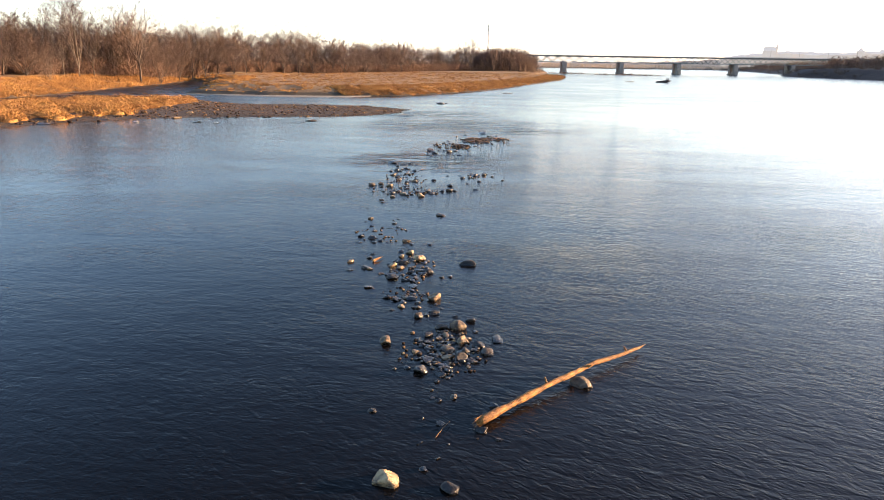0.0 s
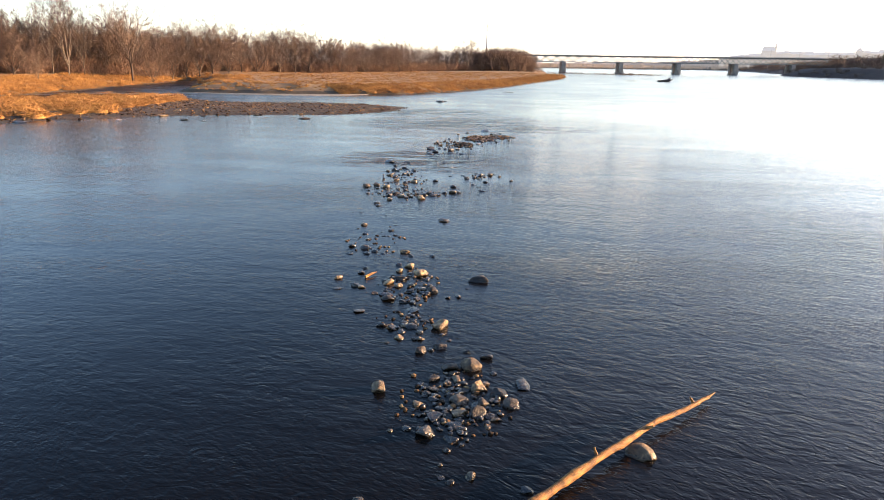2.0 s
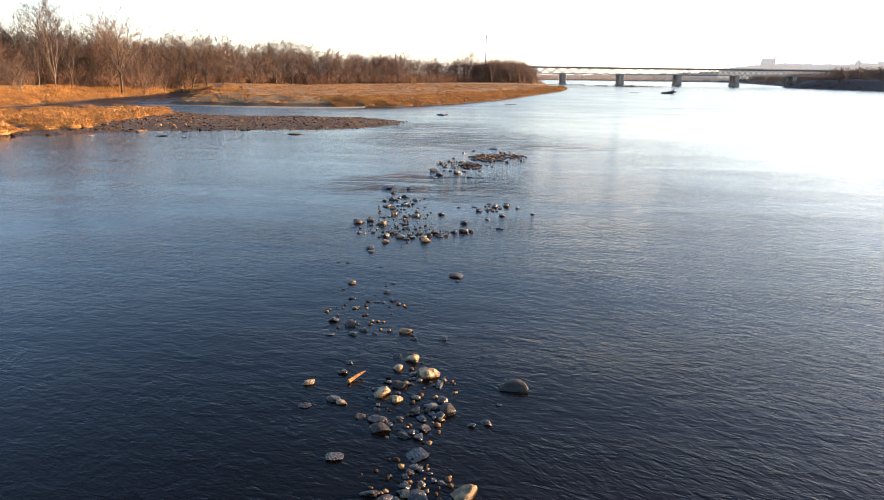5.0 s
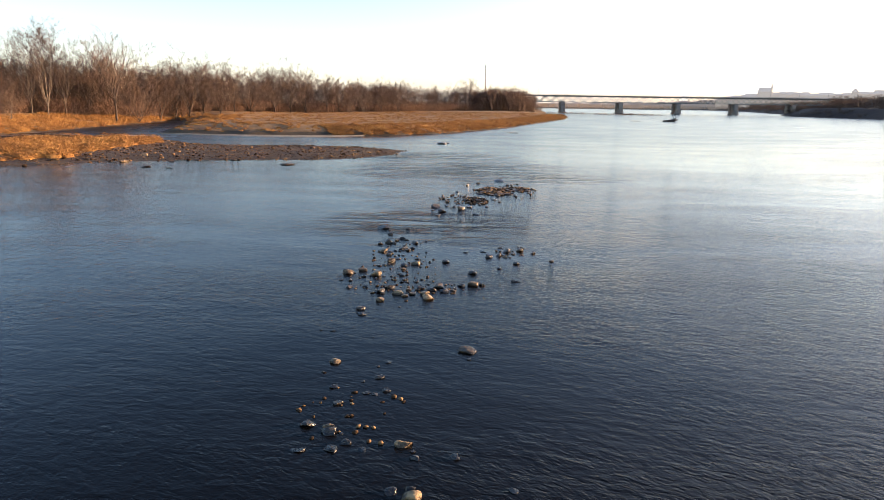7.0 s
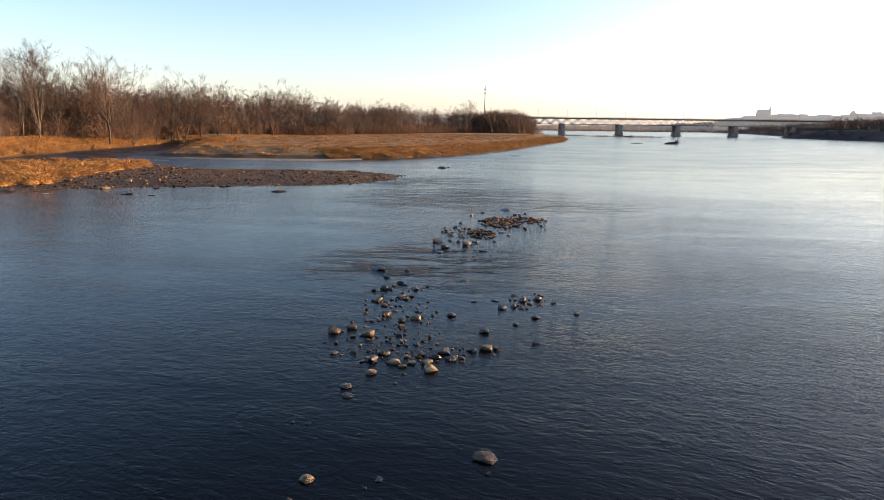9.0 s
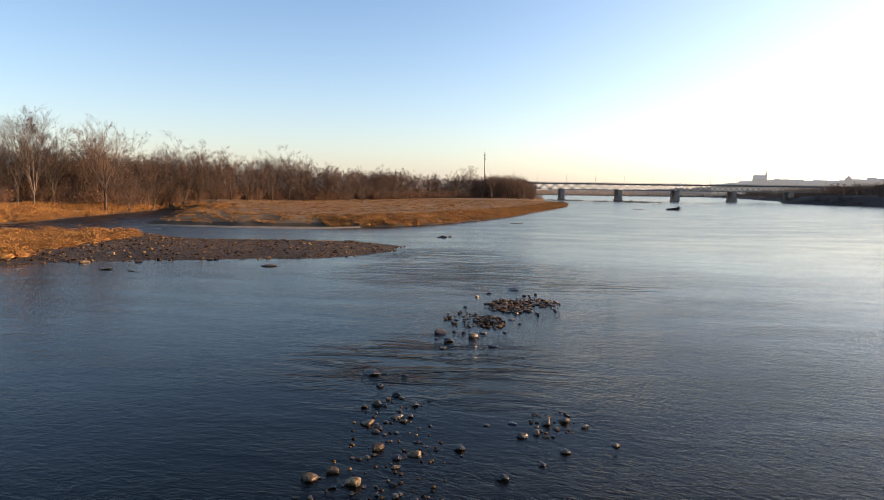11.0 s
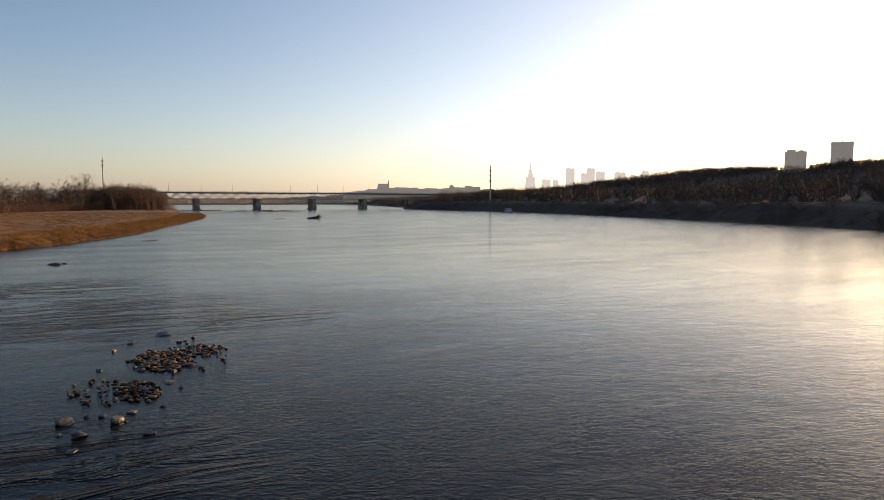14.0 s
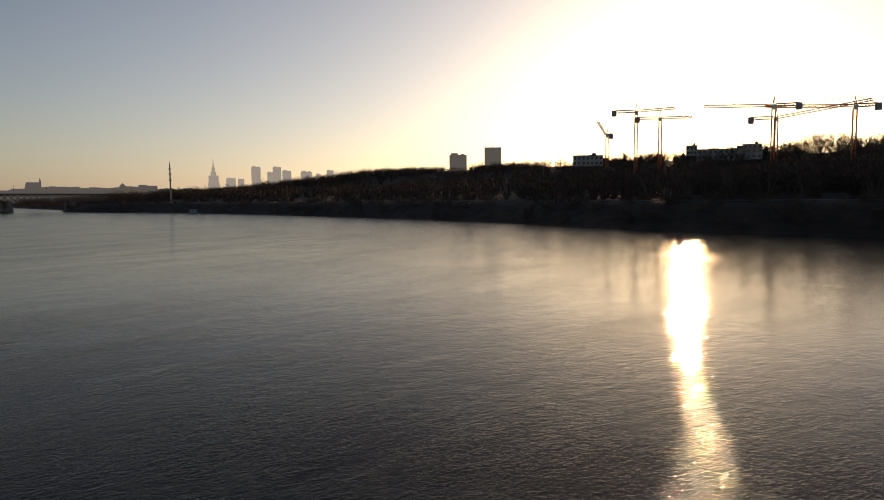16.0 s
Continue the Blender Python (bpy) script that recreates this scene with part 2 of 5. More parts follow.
M_STEEL = material("painted_bridge_steel", [(0.10, 0.12, 0.12), (0.18, 0.20, 0.19)], scale=0.2, fine=3, rough=0.6, bump=0.1, metal=0.2)
M_DECK = material("bridge_deck_concrete", [(0.09, 0.085, 0.08), (0.15, 0.145, 0.135)], scale=0.1, fine=2, rough=0.9)
M_PIER = material("pier_stone", [(0.22, 0.17, 0.13), (0.36, 0.29, 0.23)], scale=0.3, fine=2, rough=0.9, bump=0.5)
M_CRANE = material("crane_orange_paint", [(0.30, 0.09, 0.03), (0.50, 0.18, 0.06)], scale=0.3, fine=3, rough=0.6, bump=0)
M_CONCRETE = material("grey_concrete", [(0.28, 0.26, 0.24), (0.45, 0.42, 0.39)], scale=0.2, fine=2, rough=0.9)
M_WALL = material("pale_plaster_wall", [(0.48, 0.42, 0.32), (0.62, 0.55, 0.43)], scale=0.05, fine=0.8, rough=0.9, bump=0)
M_ROOF = material("dark_roofing", [(0.10, 0.08, 0.07), (0.20, 0.15, 0.13)], scale=0.1, fine=1, rough=0.9, bump=0)
M_PANE = material("window_glass", [(0.02, 0.025, 0.03), (0.05, 0.055, 0.06)], scale=0.1, fine=1, rough=0.1, bump=0, spec=0.5)
M_WHITE = material("white_painted_metal", [(0.55, 0.56, 0.56), (0.75, 0.75, 0.74)], scale=0.3, fine=2, rough=0.5, bump=0)
M_ROAD = material("asphalt", [(0.04, 0.04, 0.04), (0.07, 0.068, 0.065)], scale=0.1, fine=2, rough=0.8)
# emission here paints the haze; none of these surfaces is a lamp
M_FAR_WARM = far_material("haze_glow_tower_wall", (0.45, 0.42, 0.38), (0.80, 0.66, 0.48), 0.46)
M_FAR_WOODS = far_material("haze_glow_far_woods", (0.16, 0.12, 0.11), (0.48, 0.40, 0.28), 0.10)
M_FAR_GREY = far_material("haze_glow_roofscape", (0.35, 0.32, 0.32), (0.60, 0.49, 0.32), 0.15)


# ---- mesh helpers ----
class Geo:
    """Collects vertices and faces of one mesh."""

    def __init__(self):
        self.v, self.f = [], []

    def box(self, c, s, rz=0.0, m=None):
        k = len(self.v)
        ca, sa = math.cos(rz), math.sin(rz)
        for dz in (-0.5, 0.5):
            for dx, dy in ((-0.5, -0.5), (0.5, -0.5), (0.5, 0.5), (-0.5, 0.5)):
                x, y = dx * s[0], dy * s[1]
                self.v.append((c[0] + x * ca - y * sa, c[1] + x * sa + y * ca, c[2] + dz * s[2]))
        self.f += [tuple(k + i for i in q) for q in ((0, 3, 2, 1), (4, 5, 6, 7), (0, 1, 5, 4), (1, 2, 6, 5), (2, 3, 7, 6), (3, 0, 4, 7))]
        return self

    def tube(self, pts, radii, sides=5, cap=True):
        k, n = len(self.v), len(pts)
        for i, p in enumerate(pts):
            p = Vector(p)
            d = (Vector(pts[min(i + 1, n - 1)]) - Vector(pts[max(i - 1, 0)]))
            d = d.normalized() if d.length > 1e-9 else Vector((0, 0, 1))
            a = d.cross(Vector((0.31, 0.92, 0.17)))
            a = (a if a.length > 0.05 else d.cross(Vector((1, 0, 0)))).normalized()
            b = d.cross(a)
            for s in range(sides):
                w = 2 * math.pi * s / sides
                self.v.append(tuple(p + (a * math.cos(w) + b * math.sin(w)) * radii[i]))
        for i in range(n - 1):
            for s in range(sides):
                t = (s + 1) % sides
                self.f.append((k + i * sides + s, k + i * sides + t, k + (i + 1) * sides + t, k + (i + 1) * sides + s))
        if cap:
            self.f += [tuple(k + s for s in reversed(range(sides))), tuple(k + (n - 1) * sides + s for s in range(sides))]
        return self

    def spike(self, p, q, r):
        """A thin three-sided twig from p to a point at q."""
        k = len(self.v)
        p, q = Vector(p), Vector(q)
        d = (q - p).normalized()
        a = d.cross(Vector((0.31, 0.92, 0.17))).normalized()
        b = d.cross(a)
        for w in (0, 2.09, 4.19):
            self.v.append(tuple(p + (a * math.cos(w) + b * math.sin(w)) * r))
        self.v.append(tuple(q))
        self.f += [(k, k + 1, k + 3), (k + 1, k + 2, k + 3), (k + 2, k, k + 3)]
        return self

    def blade(self, p, q, w, turn):
        """A flat narrow pointed twig or blade."""
        k = len(self.v)
        d = Vector(q) - Vector(p)
        a = d.cross(Vector((math.cos(turn), math.sin(turn), 0.4)))
        a = a.normalized() * w if a.length > 1e-6 else Vector((w, 0, 0))
        self.v += [tuple(Vector(p) - a), tuple(Vector(p) + a), tuple(q)]
        self.f.append((k, k + 1, k + 2))
        return self

    def mesh(self, name, mat, smooth=False):
        me = bpy.data.meshes.new(name)
        me.from_pydata(self.v, [], self.f)
        me.materials.append(mat)
        if smooth:
            me.polygons.foreach_set("use_smooth", [True] * len(me.polygons))
        me.update()
        return me


def thing(name, geo=None, mat=None, label="", category="", group="", kind="", at=(0, 0, 0), rz=0.0, smooth=False):
    ob = new(name, geo.mesh(name, mat, smooth) if geo else None)
    ob.location, ob.rotation_euler = at, (0, 0, rz)
    return tagged(ob, label, category, group, kind)


def part(name, geo, mat, parent, label="", smooth=False):
    ob = new(name, geo if isinstance(geo, bpy.types.Mesh) else geo.mesh(name, mat, smooth))
    ob.parent = parent
    return tagged(ob, label)


def triangles(geo):
    """Vertices and triangles of a Geo as arrays."""
    tri = []
    for f in geo.f:
        tri += [(f[0], f[i], f[i + 1]) for i in range(1, len(f) - 1)]
    return np.array(geo.v, float), np.array(tri, int)


def scatter(name, bases, places, mat, label, category, kind="stuff", smooth=False):
    """One mesh of many uncountable pieces. places: rows of base index, x, y, z, sx, sy, sz, turn."""
    V, F, off = [], [], 0
    for row in places:
        v, f = bases[int(row[0])]
        c, s = math.cos(row[7]), math.sin(row[7])
        p = v * row[4:7]
        V.append(np.stack([p[:, 0] * c - p[:, 1] * s, p[:, 0] * s + p[:, 1] * c, p[:, 2]], 1) + row[1:4])
        F.append(f + off)
        off += len(v)
    V, F = np.concatenate(V), np.concatenate(F)
    me = bpy.data.meshes.new(name)
    me.vertices.add(len(V))
    me.vertices.foreach_set("co", V.ravel())
    me.loops.add(F.size)
    me.loops.foreach_set("vertex_index", F.ravel())
    me.polygons.add(len(F))
    me.polygons.foreach_set("loop_start", np.arange(0, F.size, 3))
    me.polygons.foreach_set("loop_total", np.full(len(F), 3))
    if smooth:
        me.polygons.foreach_set("use_smooth", np.ones(len(F), bool))
    me.update(calc_edges=True)
    me.materials.append(mat)
    return tagged(new(name, me), label, category, "", kind)


# ---- ground: the banks, bars and river bed in one sheet ----
WEST = [(-4900, -4900), (-150, -4900), (-145.1, -207.2), (-120.8, 61.4), (-106.8, 123.3), (-102, 164.9), (-103.3, 196.3), (-105.6, 222.6),
        (-106.9, 249.1), (-110.3, 286.3), (-95.6, 272.3), (-84.9, 229.9), (-72.2, 183.5), (-49.5, 181.3), (-28.8, 183.3), (-13.4, 189.6),
        (-1, 204.3), (11.4, 229.6), (22.8, 254.9), (41.7, 314.6), (69.3, 398.8), (84.2, 463.1), (88.5, 495.4), (73.8, 548.6), (97.1, 633),
        (110.8, 727.9), (137.2, 949.5), (158.2, 1424.2), (675.2, 1477), (1500, 1800), (2500, 4900), (-4900, 4900)]
EAST = [(4900, -4900), (205, -4900), (193.9, -96), (197.6, 19.2), (207.3, 69.1), (219.4, 101), (238.2, 135.5), (266, 190.7), (302.7,
        298.7), (333.2, 403.8), (349.1, 500.1), (351.9, 576.2), (341.7, 662.7), (357.7, 715.4), (410.5, 800.1), (488.8, 1040), (566.8,
        1300), (624, 1497.6), (4900, 1800)]
BAR = [(-76.5, 61.2), (-61.2, 89.8), (-57.2, 96), (-51.1, 103.2), (-43.9, 107.8), (-35.8, 109.8), (-26.6, 112.9), (-17.9, 113.9), (-12.8,
        118.6), (-9.2, 124.8), (-7.6, 134.1), (-16.4, 142.5), (-27.7, 143.5), (-40, 142.6), (-48.2, 144.7), (-57.5, 154.1), (-72, 156.3),
        (-88.4, 146), (-94.4, 123.2), (-92, 81.8)]
ISLETS = [(20.6, 212.2, 4, 1.2), (106.6, 381.8, 5.5, 1.3), (123.2, 382.9, 6, 1.5), (159.6, 630, 34, 6), (178.5, 614.2, 26, 7), (72.5, 401.7,
        9, 2), (123.9, 672, 30, 6)]


def inside_by(poly, X, Y):
    """Distance inside a closed outline, negative outside."""
    P = np.array(poly, float)
    best, odd = np.full(X.shape, 1e9), np.zeros(X.shape, bool)
    for (ax, ay), (bx, by) in zip(P, np.roll(P, -1, 0)):
        dx, dy = bx - ax, by - ay
        u = np.clip(((X - ax) * dx + (Y - ay) * dy) / (dx * dx + dy * dy), 0, 1)
        best = np.minimum(best, np.hypot(X - ax - u * dx, Y - ay - u * dy))
        if dy:
            odd ^= ((ay > Y) != (by > Y)) & (X < ax + (Y - ay) / dy * dx)
    return np.where(odd, best, -best)


def ripples(X, Y, size):
    """Smooth uneven ground, about -1 to 1."""
    a, b = X / size, Y / size
    return (np.sin(a * 1.3 + 1.7 * np.sin(b * 0.9)) + np.sin(b * 1.7 + 1.3 * np.sin(a * 1.1 + 2)) + np.sin((a + b) * 2.3 + np.sin(a * 2.9))) / 3


def ground_height(X, Y):
    X, Y = np.asarray(X, float), np.asarray(Y, float)
    jag = 1.0 * ripples(X, Y, 3.0) + 0.5 * ripples(X + 40, Y, 1.1)
    w, e, b = inside_by(WEST, X, Y) + jag, inside_by(EAST, X, Y) + jag, inside_by(BAR, X, Y) + 0.7 * jag
    meadow = np.clip((Y - 165) / 40, 0, 1) * np.clip((X + 100) / 25, 0, 1)
    top = 3.4 * (1 - meadow) + 2.2 * meadow
    run_up = 24 - 18 * meadow * np.clip((40 - X) / 40, 0, 1)
    west = np.where(w > 0, np.minimum(0.38 * w, 0.9) + (top - 0.9) * np.clip((w - 3) / run_up, 0, 1) ** 0.8, 0.12 * w) + 0.18 * ripples(X, Y, 5) * np.clip(w / 5, 0, 1)
    east = np.where(e > 0, np.interp(e, [0, 4, 22, 30, 42, 190, 390, 450, 5000], [0, 1.6, 8.2, 8.8, 9.0, 18, 47, 48, 48]), 0.2 * e)
    near = np.interp(Y, [0, 600, 800, 1000, 1200, 1500], [1, 1, 0.8, 0.6, 0.5, 0.4])
    east = np.where(e > 0, np.minimum(east, 1.6) + np.maximum(east - 1.6, 0) * near, east)
    bar = np.where(b > 0, np.minimum(0.07 * b, 0.55), 0.08 * b) + 0.05 * ripples(X, Y, 1.5) * np.clip(b, 0, 1)
    h = np.maximum(np.maximum(np.maximum(west, east), bar), np.clip((Y - 1450) * 0.06, -2, 12))
    for x, y, rx, ry in ISLETS:
        h = np.maximum(h, 0.45 - 0.6 * np.hypot((X - x) / rx, (Y - y) / ry) + 0.06 * ripples(X, Y, 1.3))
    return np.maximum(h, -1.8)


def ground_at(x, y):
    return float(ground_height(np.array([x]), np.array([y]))[0])


def steps(*runs):
    out = []
    for a, b, s in runs:
        out.append(np.arange(a, b, s))
    return np.unique(np.concatenate(out + [np.array([runs[-1][1]])]))


def ground_sheet():
    xs = steps((-4950, -900, 450), (-900, -180, 30), (-180, -110, 5), (-110, 30, 1.4), (30, 180, 3.0), (180, 380, 5), (380, 900, 20), (900, 4950, 450))
    ys = steps((-4950, -400, 450), (-400, 0, 40), (0, 84, 6), (84, 256, 1.4), (256, 480, 3.5), (480, 800, 8), (800, 1500, 35), (1500, 4950, 450))
    X, Y = np.meshgrid(xs, ys)
    Z = ground_height(X, Y)
    V = np.stack([X, Y, Z], -1).reshape(-1, 3)
    nx, ny = len(xs), len(ys)
    i = (np.arange(ny - 1)[:, None] * nx + np.arange(nx - 1)).ravel()
    F = np.stack([i, i + 1, i + nx + 1, i + nx], 1)
    me = bpy.data.meshes.new("ground")
    me.from_pydata(V.tolist(), [], F.tolist())
    me.polygons.foreach_set("use_smooth", [True] * len(F))
    me.materials.append(M_EARTH)
    me.materials.append(M_TURF)
    me.materials.append(M_BED)
    me.materials.append(M_LITTER)
    W = inside_by(WEST, X, Y)
    grassy = ((W > 9) | ((W > 2) & (X > -84) & (Y > 170))) & (Z > 0.5)
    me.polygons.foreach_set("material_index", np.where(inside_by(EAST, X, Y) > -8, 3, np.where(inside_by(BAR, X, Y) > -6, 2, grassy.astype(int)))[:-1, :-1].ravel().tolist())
    tagged(new("ground", me), "brown earth river banks and bed with dry winter turf", "ground", "", "structure")


ground_sheet()
wm = bpy.data.meshes.new("water")
wm.from_pydata([(-4950, -4950, 0), (4950, -4950, 0), (4950, 4950, 0), (-4950, 4950, 0)], [], [(0, 1, 2, 3)])
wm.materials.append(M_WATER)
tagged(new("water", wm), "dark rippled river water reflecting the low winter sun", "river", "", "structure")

rng = random.Random(7)


# ---- river stones ----
def stone_mesh(seed, subdiv=3):
    """A water-worn boulder with a few flat broken faces."""
    r = random.Random(seed)
    bm = bmesh.new()
    bmesh.ops.create_icosphere(bm, subdivisions=subdiv, radius=0.5)
    cuts = []
    for _ in range(r.randint(8, 13)):
        n = Vector((r.gauss(0, 1), r.gauss(0, 1), r.gauss(0, 0.8))).normalized()
        cuts.append((n, r.uniform(0.20, 0.40)))
    off = Vector((r.uniform(0, 50), r.uniform(0, 50), 0))
    for v in bm.verts:
        p = v.co.copy()
        for n, d in cuts:
            o = p.dot(n) - d
            if o > 0:
                p -= n * o * 0.97
        p *= 1 + 0.12 * noise.noise(p * 2.2 + off) + 0.05 * noise.noise(p * 6 + off) + 0.03 * noise.noise(p * 14 + off)
        v.co = p
    for i, wide in enumerate((0.90, 0.88, 0.76)):
        lo, hi = min(v.co[i] for v in bm.verts), max(v.co[i] for v in bm.verts)
        for v in bm.verts:
            v.co[i] = (v.co[i] - (lo + hi) / 2) * wide / (hi - lo)
    for f in bm.faces:
        f.smooth = True
    me = bpy.data.meshes.new("river_stone")
    bm.to_mesh(me)
    bm.free()
    me.materials.append(M_STONE)
    return me


STONES = [stone_mesh(100 + k) for k in range(14)]
DARK_STONES = [m.copy() for m in STONES]
for m in DARK_STONES:
    m.materials[0] = M_DARKSTONE


def put_stones(rows, group, shade="grey-brown"):
    """Rows of x, y, width and height share of the part above the water."""
    for x, y, w, h in rows:
        dark = rng.random() < (0.30 if "tan" in shade else 0.72) - 0.25 * (w > 0.42)
        ob = new("river_stone", rng.choice(DARK_STONES if dark else STONES))
        up = max(0.04, w * h * (0.66 if w < 0.32 else 0.76))
        long = rng.uniform(0.85, 1.1)
        depth = rng.uniform(0.75, 1.0)
        ob.scale = (w * 1.25 * long, w * 1.25 * depth, up * 2.3)
        ob.rotation_euler = (rng.uniform(-0.15, 0.15), rng.uniform(-0.15, 0.15), rng.uniform(-0.4, 0.4) + (math.pi if rng.random() < 0.5 else 0))
        ob.location = (x, y, up * 0.02)
        size = "low wet" if h < 0.3 else "big rounded" if w > 0.42 else "small rounded"
        tagged(ob, f"{size} {'dark grey' if dark else shade} stone standing in the shallow river", "stone", group)


put_stones([(-1.87, 12.66, 0.26, 0.5), (-0.32, 11.92, 0.1, 0.5), (-0.39, 12.32, 0.07, 0.5), (0.11, 12, 0.25, 0.5), (1.24, 11.7, 0.37, 0.5), (1.12, 11.3, 0.07, 0.5), (1.68, 11.27, 0.15, 0.5), (-0.41, 11.1, 0.12, 0.5), (-0.48, 10.97, 0.05, 0.5), (0.34, 11.02, 0.09, 0.5), (0.06, 10.37, 0.12, 0.5), (-0.28, 9.88, 0.23, 0.5), (-1.17, 9.43, 0.56, 0.62), (0.38, 9.12, 0.5, 0.4), (1.69, 13.06, 0.29, 0.5), (4.53, 14.40, 0.6, 0.55), (-0.17, 13.95, 0.12, 0.5), (0.48, 13.5, 0.3, 0.5), (-0.15, 13.45, 0.17, 0.5), (0.05, 13.3, 0.21, 0.5), (-0.38, 12.27, 0.08, 0.5)], "stones in the near shallows", "tan-brown")
put_stones([(-1.92, 17.43, 0.48, 0.7), (0.75, 18.87, 0.58, 0.75), (1.25, 19.57, 0.35, 0.6), (1.39, 18.49, 0.21, 0.5), (0.65, 19.96, 0.23, 0.5), (0.1, 18.8, 0.47, 0.5), (-0.36, 18.11, 0.34, 0.5), (0.02, 17.77, 0.21, 0.5), (0.27, 18.03, 0.33, 0.5), (0.52, 17.86, 0.25, 0.5), (0.88, 17.57, 0.49, 0.7), (0.73, 17.07, 0.2, 0.5), (1.1, 17.83, 0.25, 0.5), (1.45, 17.25, 0.48, 0.5), (1.73, 16.64, 0.43, 0.5), (1, 16.7, 0.39, 0.7), (0.33, 16.86, 0.51, 0.4), (0.33, 16.14, 0.38, 0.5), (0.8, 16.1, 0.46, 0.7), (0.72, 15.68, 0.13, 0.5), (1.35, 15.92, 0.15, 0.5), (-0.77, 16.65, 0.31, 0.5), (-0.9, 16.36, 0.15, 0.5)], "heap of boulders", "tan and grey")
put_stones([(-0.41, 16.26, 0.2, 0.5), (-0.3, 15.97, 0.41, 0.4), (-0.48, 15.21, 0.48, 0.6), (0.08, 14.97, 0.33, 0.5), (-0.01, 14.51, 0.22, 0.5), (0.47, 14.96, 0.16, 0.5), (0.34, 14.76, 0.14, 0.5), (0.23, 15.67, 0.26, 0.35), (-1.41, 15.36, 0.15, 0.5), (-1.01, 15.46, 0.24, 0.5), (-0.63, 17.57, 0.24, 0.5), (-0.76, 17.74, 0.21, 0.5), (2.18, 17.75, 0.58, 0.25), (-0.08, 17.36, 0.16, 0.5), (-0.38, 17.49, 0.28, 0.4), (0.41, 17.36, 0.24, 0.5), (-0.13, 16.81, 0.17, 0.5), (-0.62, 17.11, 0.18, 0.5), (-0.04, 16.26, 0.17, 0.5), (0.57, 16.46, 0.15, 0.5), (-0.73, 16.06, 0.15, 0.5), (-0.19, 15.42, 0.18, 0.5)], "heap of boulders", "grey-brown")
put_stones([(-1.07, 27.7, 0.68, 0.5), (-0.64, 27.35, 0.22, 0.5), (-1.61, 28.74, 0.38, 0.7), (-2.03, 28.1, 0.34, 0.5), (-1.85, 27.03, 0.5, 0.5), (-1.55, 27.09, 0.17, 0.5), (-2.37, 26.54, 0.49, 0.5), (-1.91, 26.16, 0.38, 0.5), (-2.42, 25.09, 0.31, 0.5), (-2.19, 24.6, 0.49, 0.5), (-2.8, 25.21, 0.23, 0.5), (-0.51, 25.56, 0.43, 0.7), (-0.68, 25.12, 0.21, 0.5), (-1.09, 24.65, 0.31, 0.5), (-1.59, 24.31, 0.31, 0.5), (-1.25, 24.23, 0.26, 0.5), (-1.38, 25.47, 0.32, 0.5), (0.47, 24.95, 0.26, 0.5), (0.07, 24.83, 0.21, 0.5), (-4.51, 27.1, 0.33, 0.5), (-4.35, 25.78, 0.37, 0.15), (-3.64, 27.8, 0.29, 0.5), (-3.54, 28.48, 0.23, 0.5), (-3.62, 26.14, 0.32, 0.5), (-3.38, 25.96, 0.27, 0.5), (1.35, 26.92, 0.77, 0.4), (0.88, 25.93, 0.14, 0.2)], "middle stone reef", "tan-brown")
put_stones([(-3.19, 23.39, 0.45, 0.15), (-1.29, 23.47, 0.64, 0.12), (-2.26, 22.03, 0.29, 0.5), (-1.81, 21.75, 0.37, 0.5), (-1.55, 20.97, 0.32, 0.5), (-0.66, 22.4, 0.19, 0.5), (-0.17, 21.88, 0.51, 0.75), (-0.14, 21.29, 0.18, 0.5), (-0.88, 21.47, 0.23, 0.5), (-1.21, 21.92, 0.43, 0.4), (-1.02, 20.89, 0.22, 0.5), (-0.82, 20.92, 0.28, 0.5), (-1.92, 20.59, 0.18, 0.2), (-0.79, 19.94, 0.37, 0.7), (-0.48, 20.07, 0.22, 0.5), (-0.19, 20.23, 0.44, 0.45), (0.12, 20.83, 0.14, 0.5), (-1.41, 21.99, 0.29, 0.5), (-1.51, 21.46, 0.28, 0.5), (-1.49, 22.63, 0.17, 0.5), (-1.03, 22.11, 0.19, 0.5)], "middle stone reef")
put_stones([(-1.91, 31.05, 0.44, 0.5), (-1.6, 30.42, 0.24, 0.5), (-0.62, 30.47, 0.24, 0.5), (-4.53, 32.08, 0.38, 0.5), (-3.91, 31.62, 0.38, 0.6), (-3.42, 31.13, 0.28, 0.5), (-2.95, 30.8, 0.24, 0.3), (-4.55, 30.76, 0.37, 0.2), (-2.91, 35.22, 0.28, 0.5), (-2.09, 28.98, 0.27, 0.5)], "middle stone reef")
put_stones([(-4.5, 36.41, 0.37, 0.5), (-4.74, 35.57, 0.14, 0.2), (-4.23, 34.43, 0.22, 0.6), (-3.94, 33.36, 0.27, 0.4), (-2.61, 34.26, 0.27, 0.4), (-2.71, 36.47, 0.26, 0.25), (-3.02, 36.06, 0.11, 0.2), (-3.4, 34.89, 0.17, 0.3), (-3.2, 34.07, 0.23, 0.25), (-2.93, 33.98, 0.17, 0.2), (-3.96, 31.98, 0.3, 0.5), (-3.58, 31.61, 0.12, 0.5), (-3.73, 30.84, 0.33, 0.35), (-1.67, 30.73, 0.14, 0.5), (-1.66, 29.06, 0.27, 0.6), (0.7, 29.08, 0.23, 0.25), (-0.05, 37.5, 0.63, 0.3), (-0, 36.76, 0.19, 0.3)], "scattered stones")
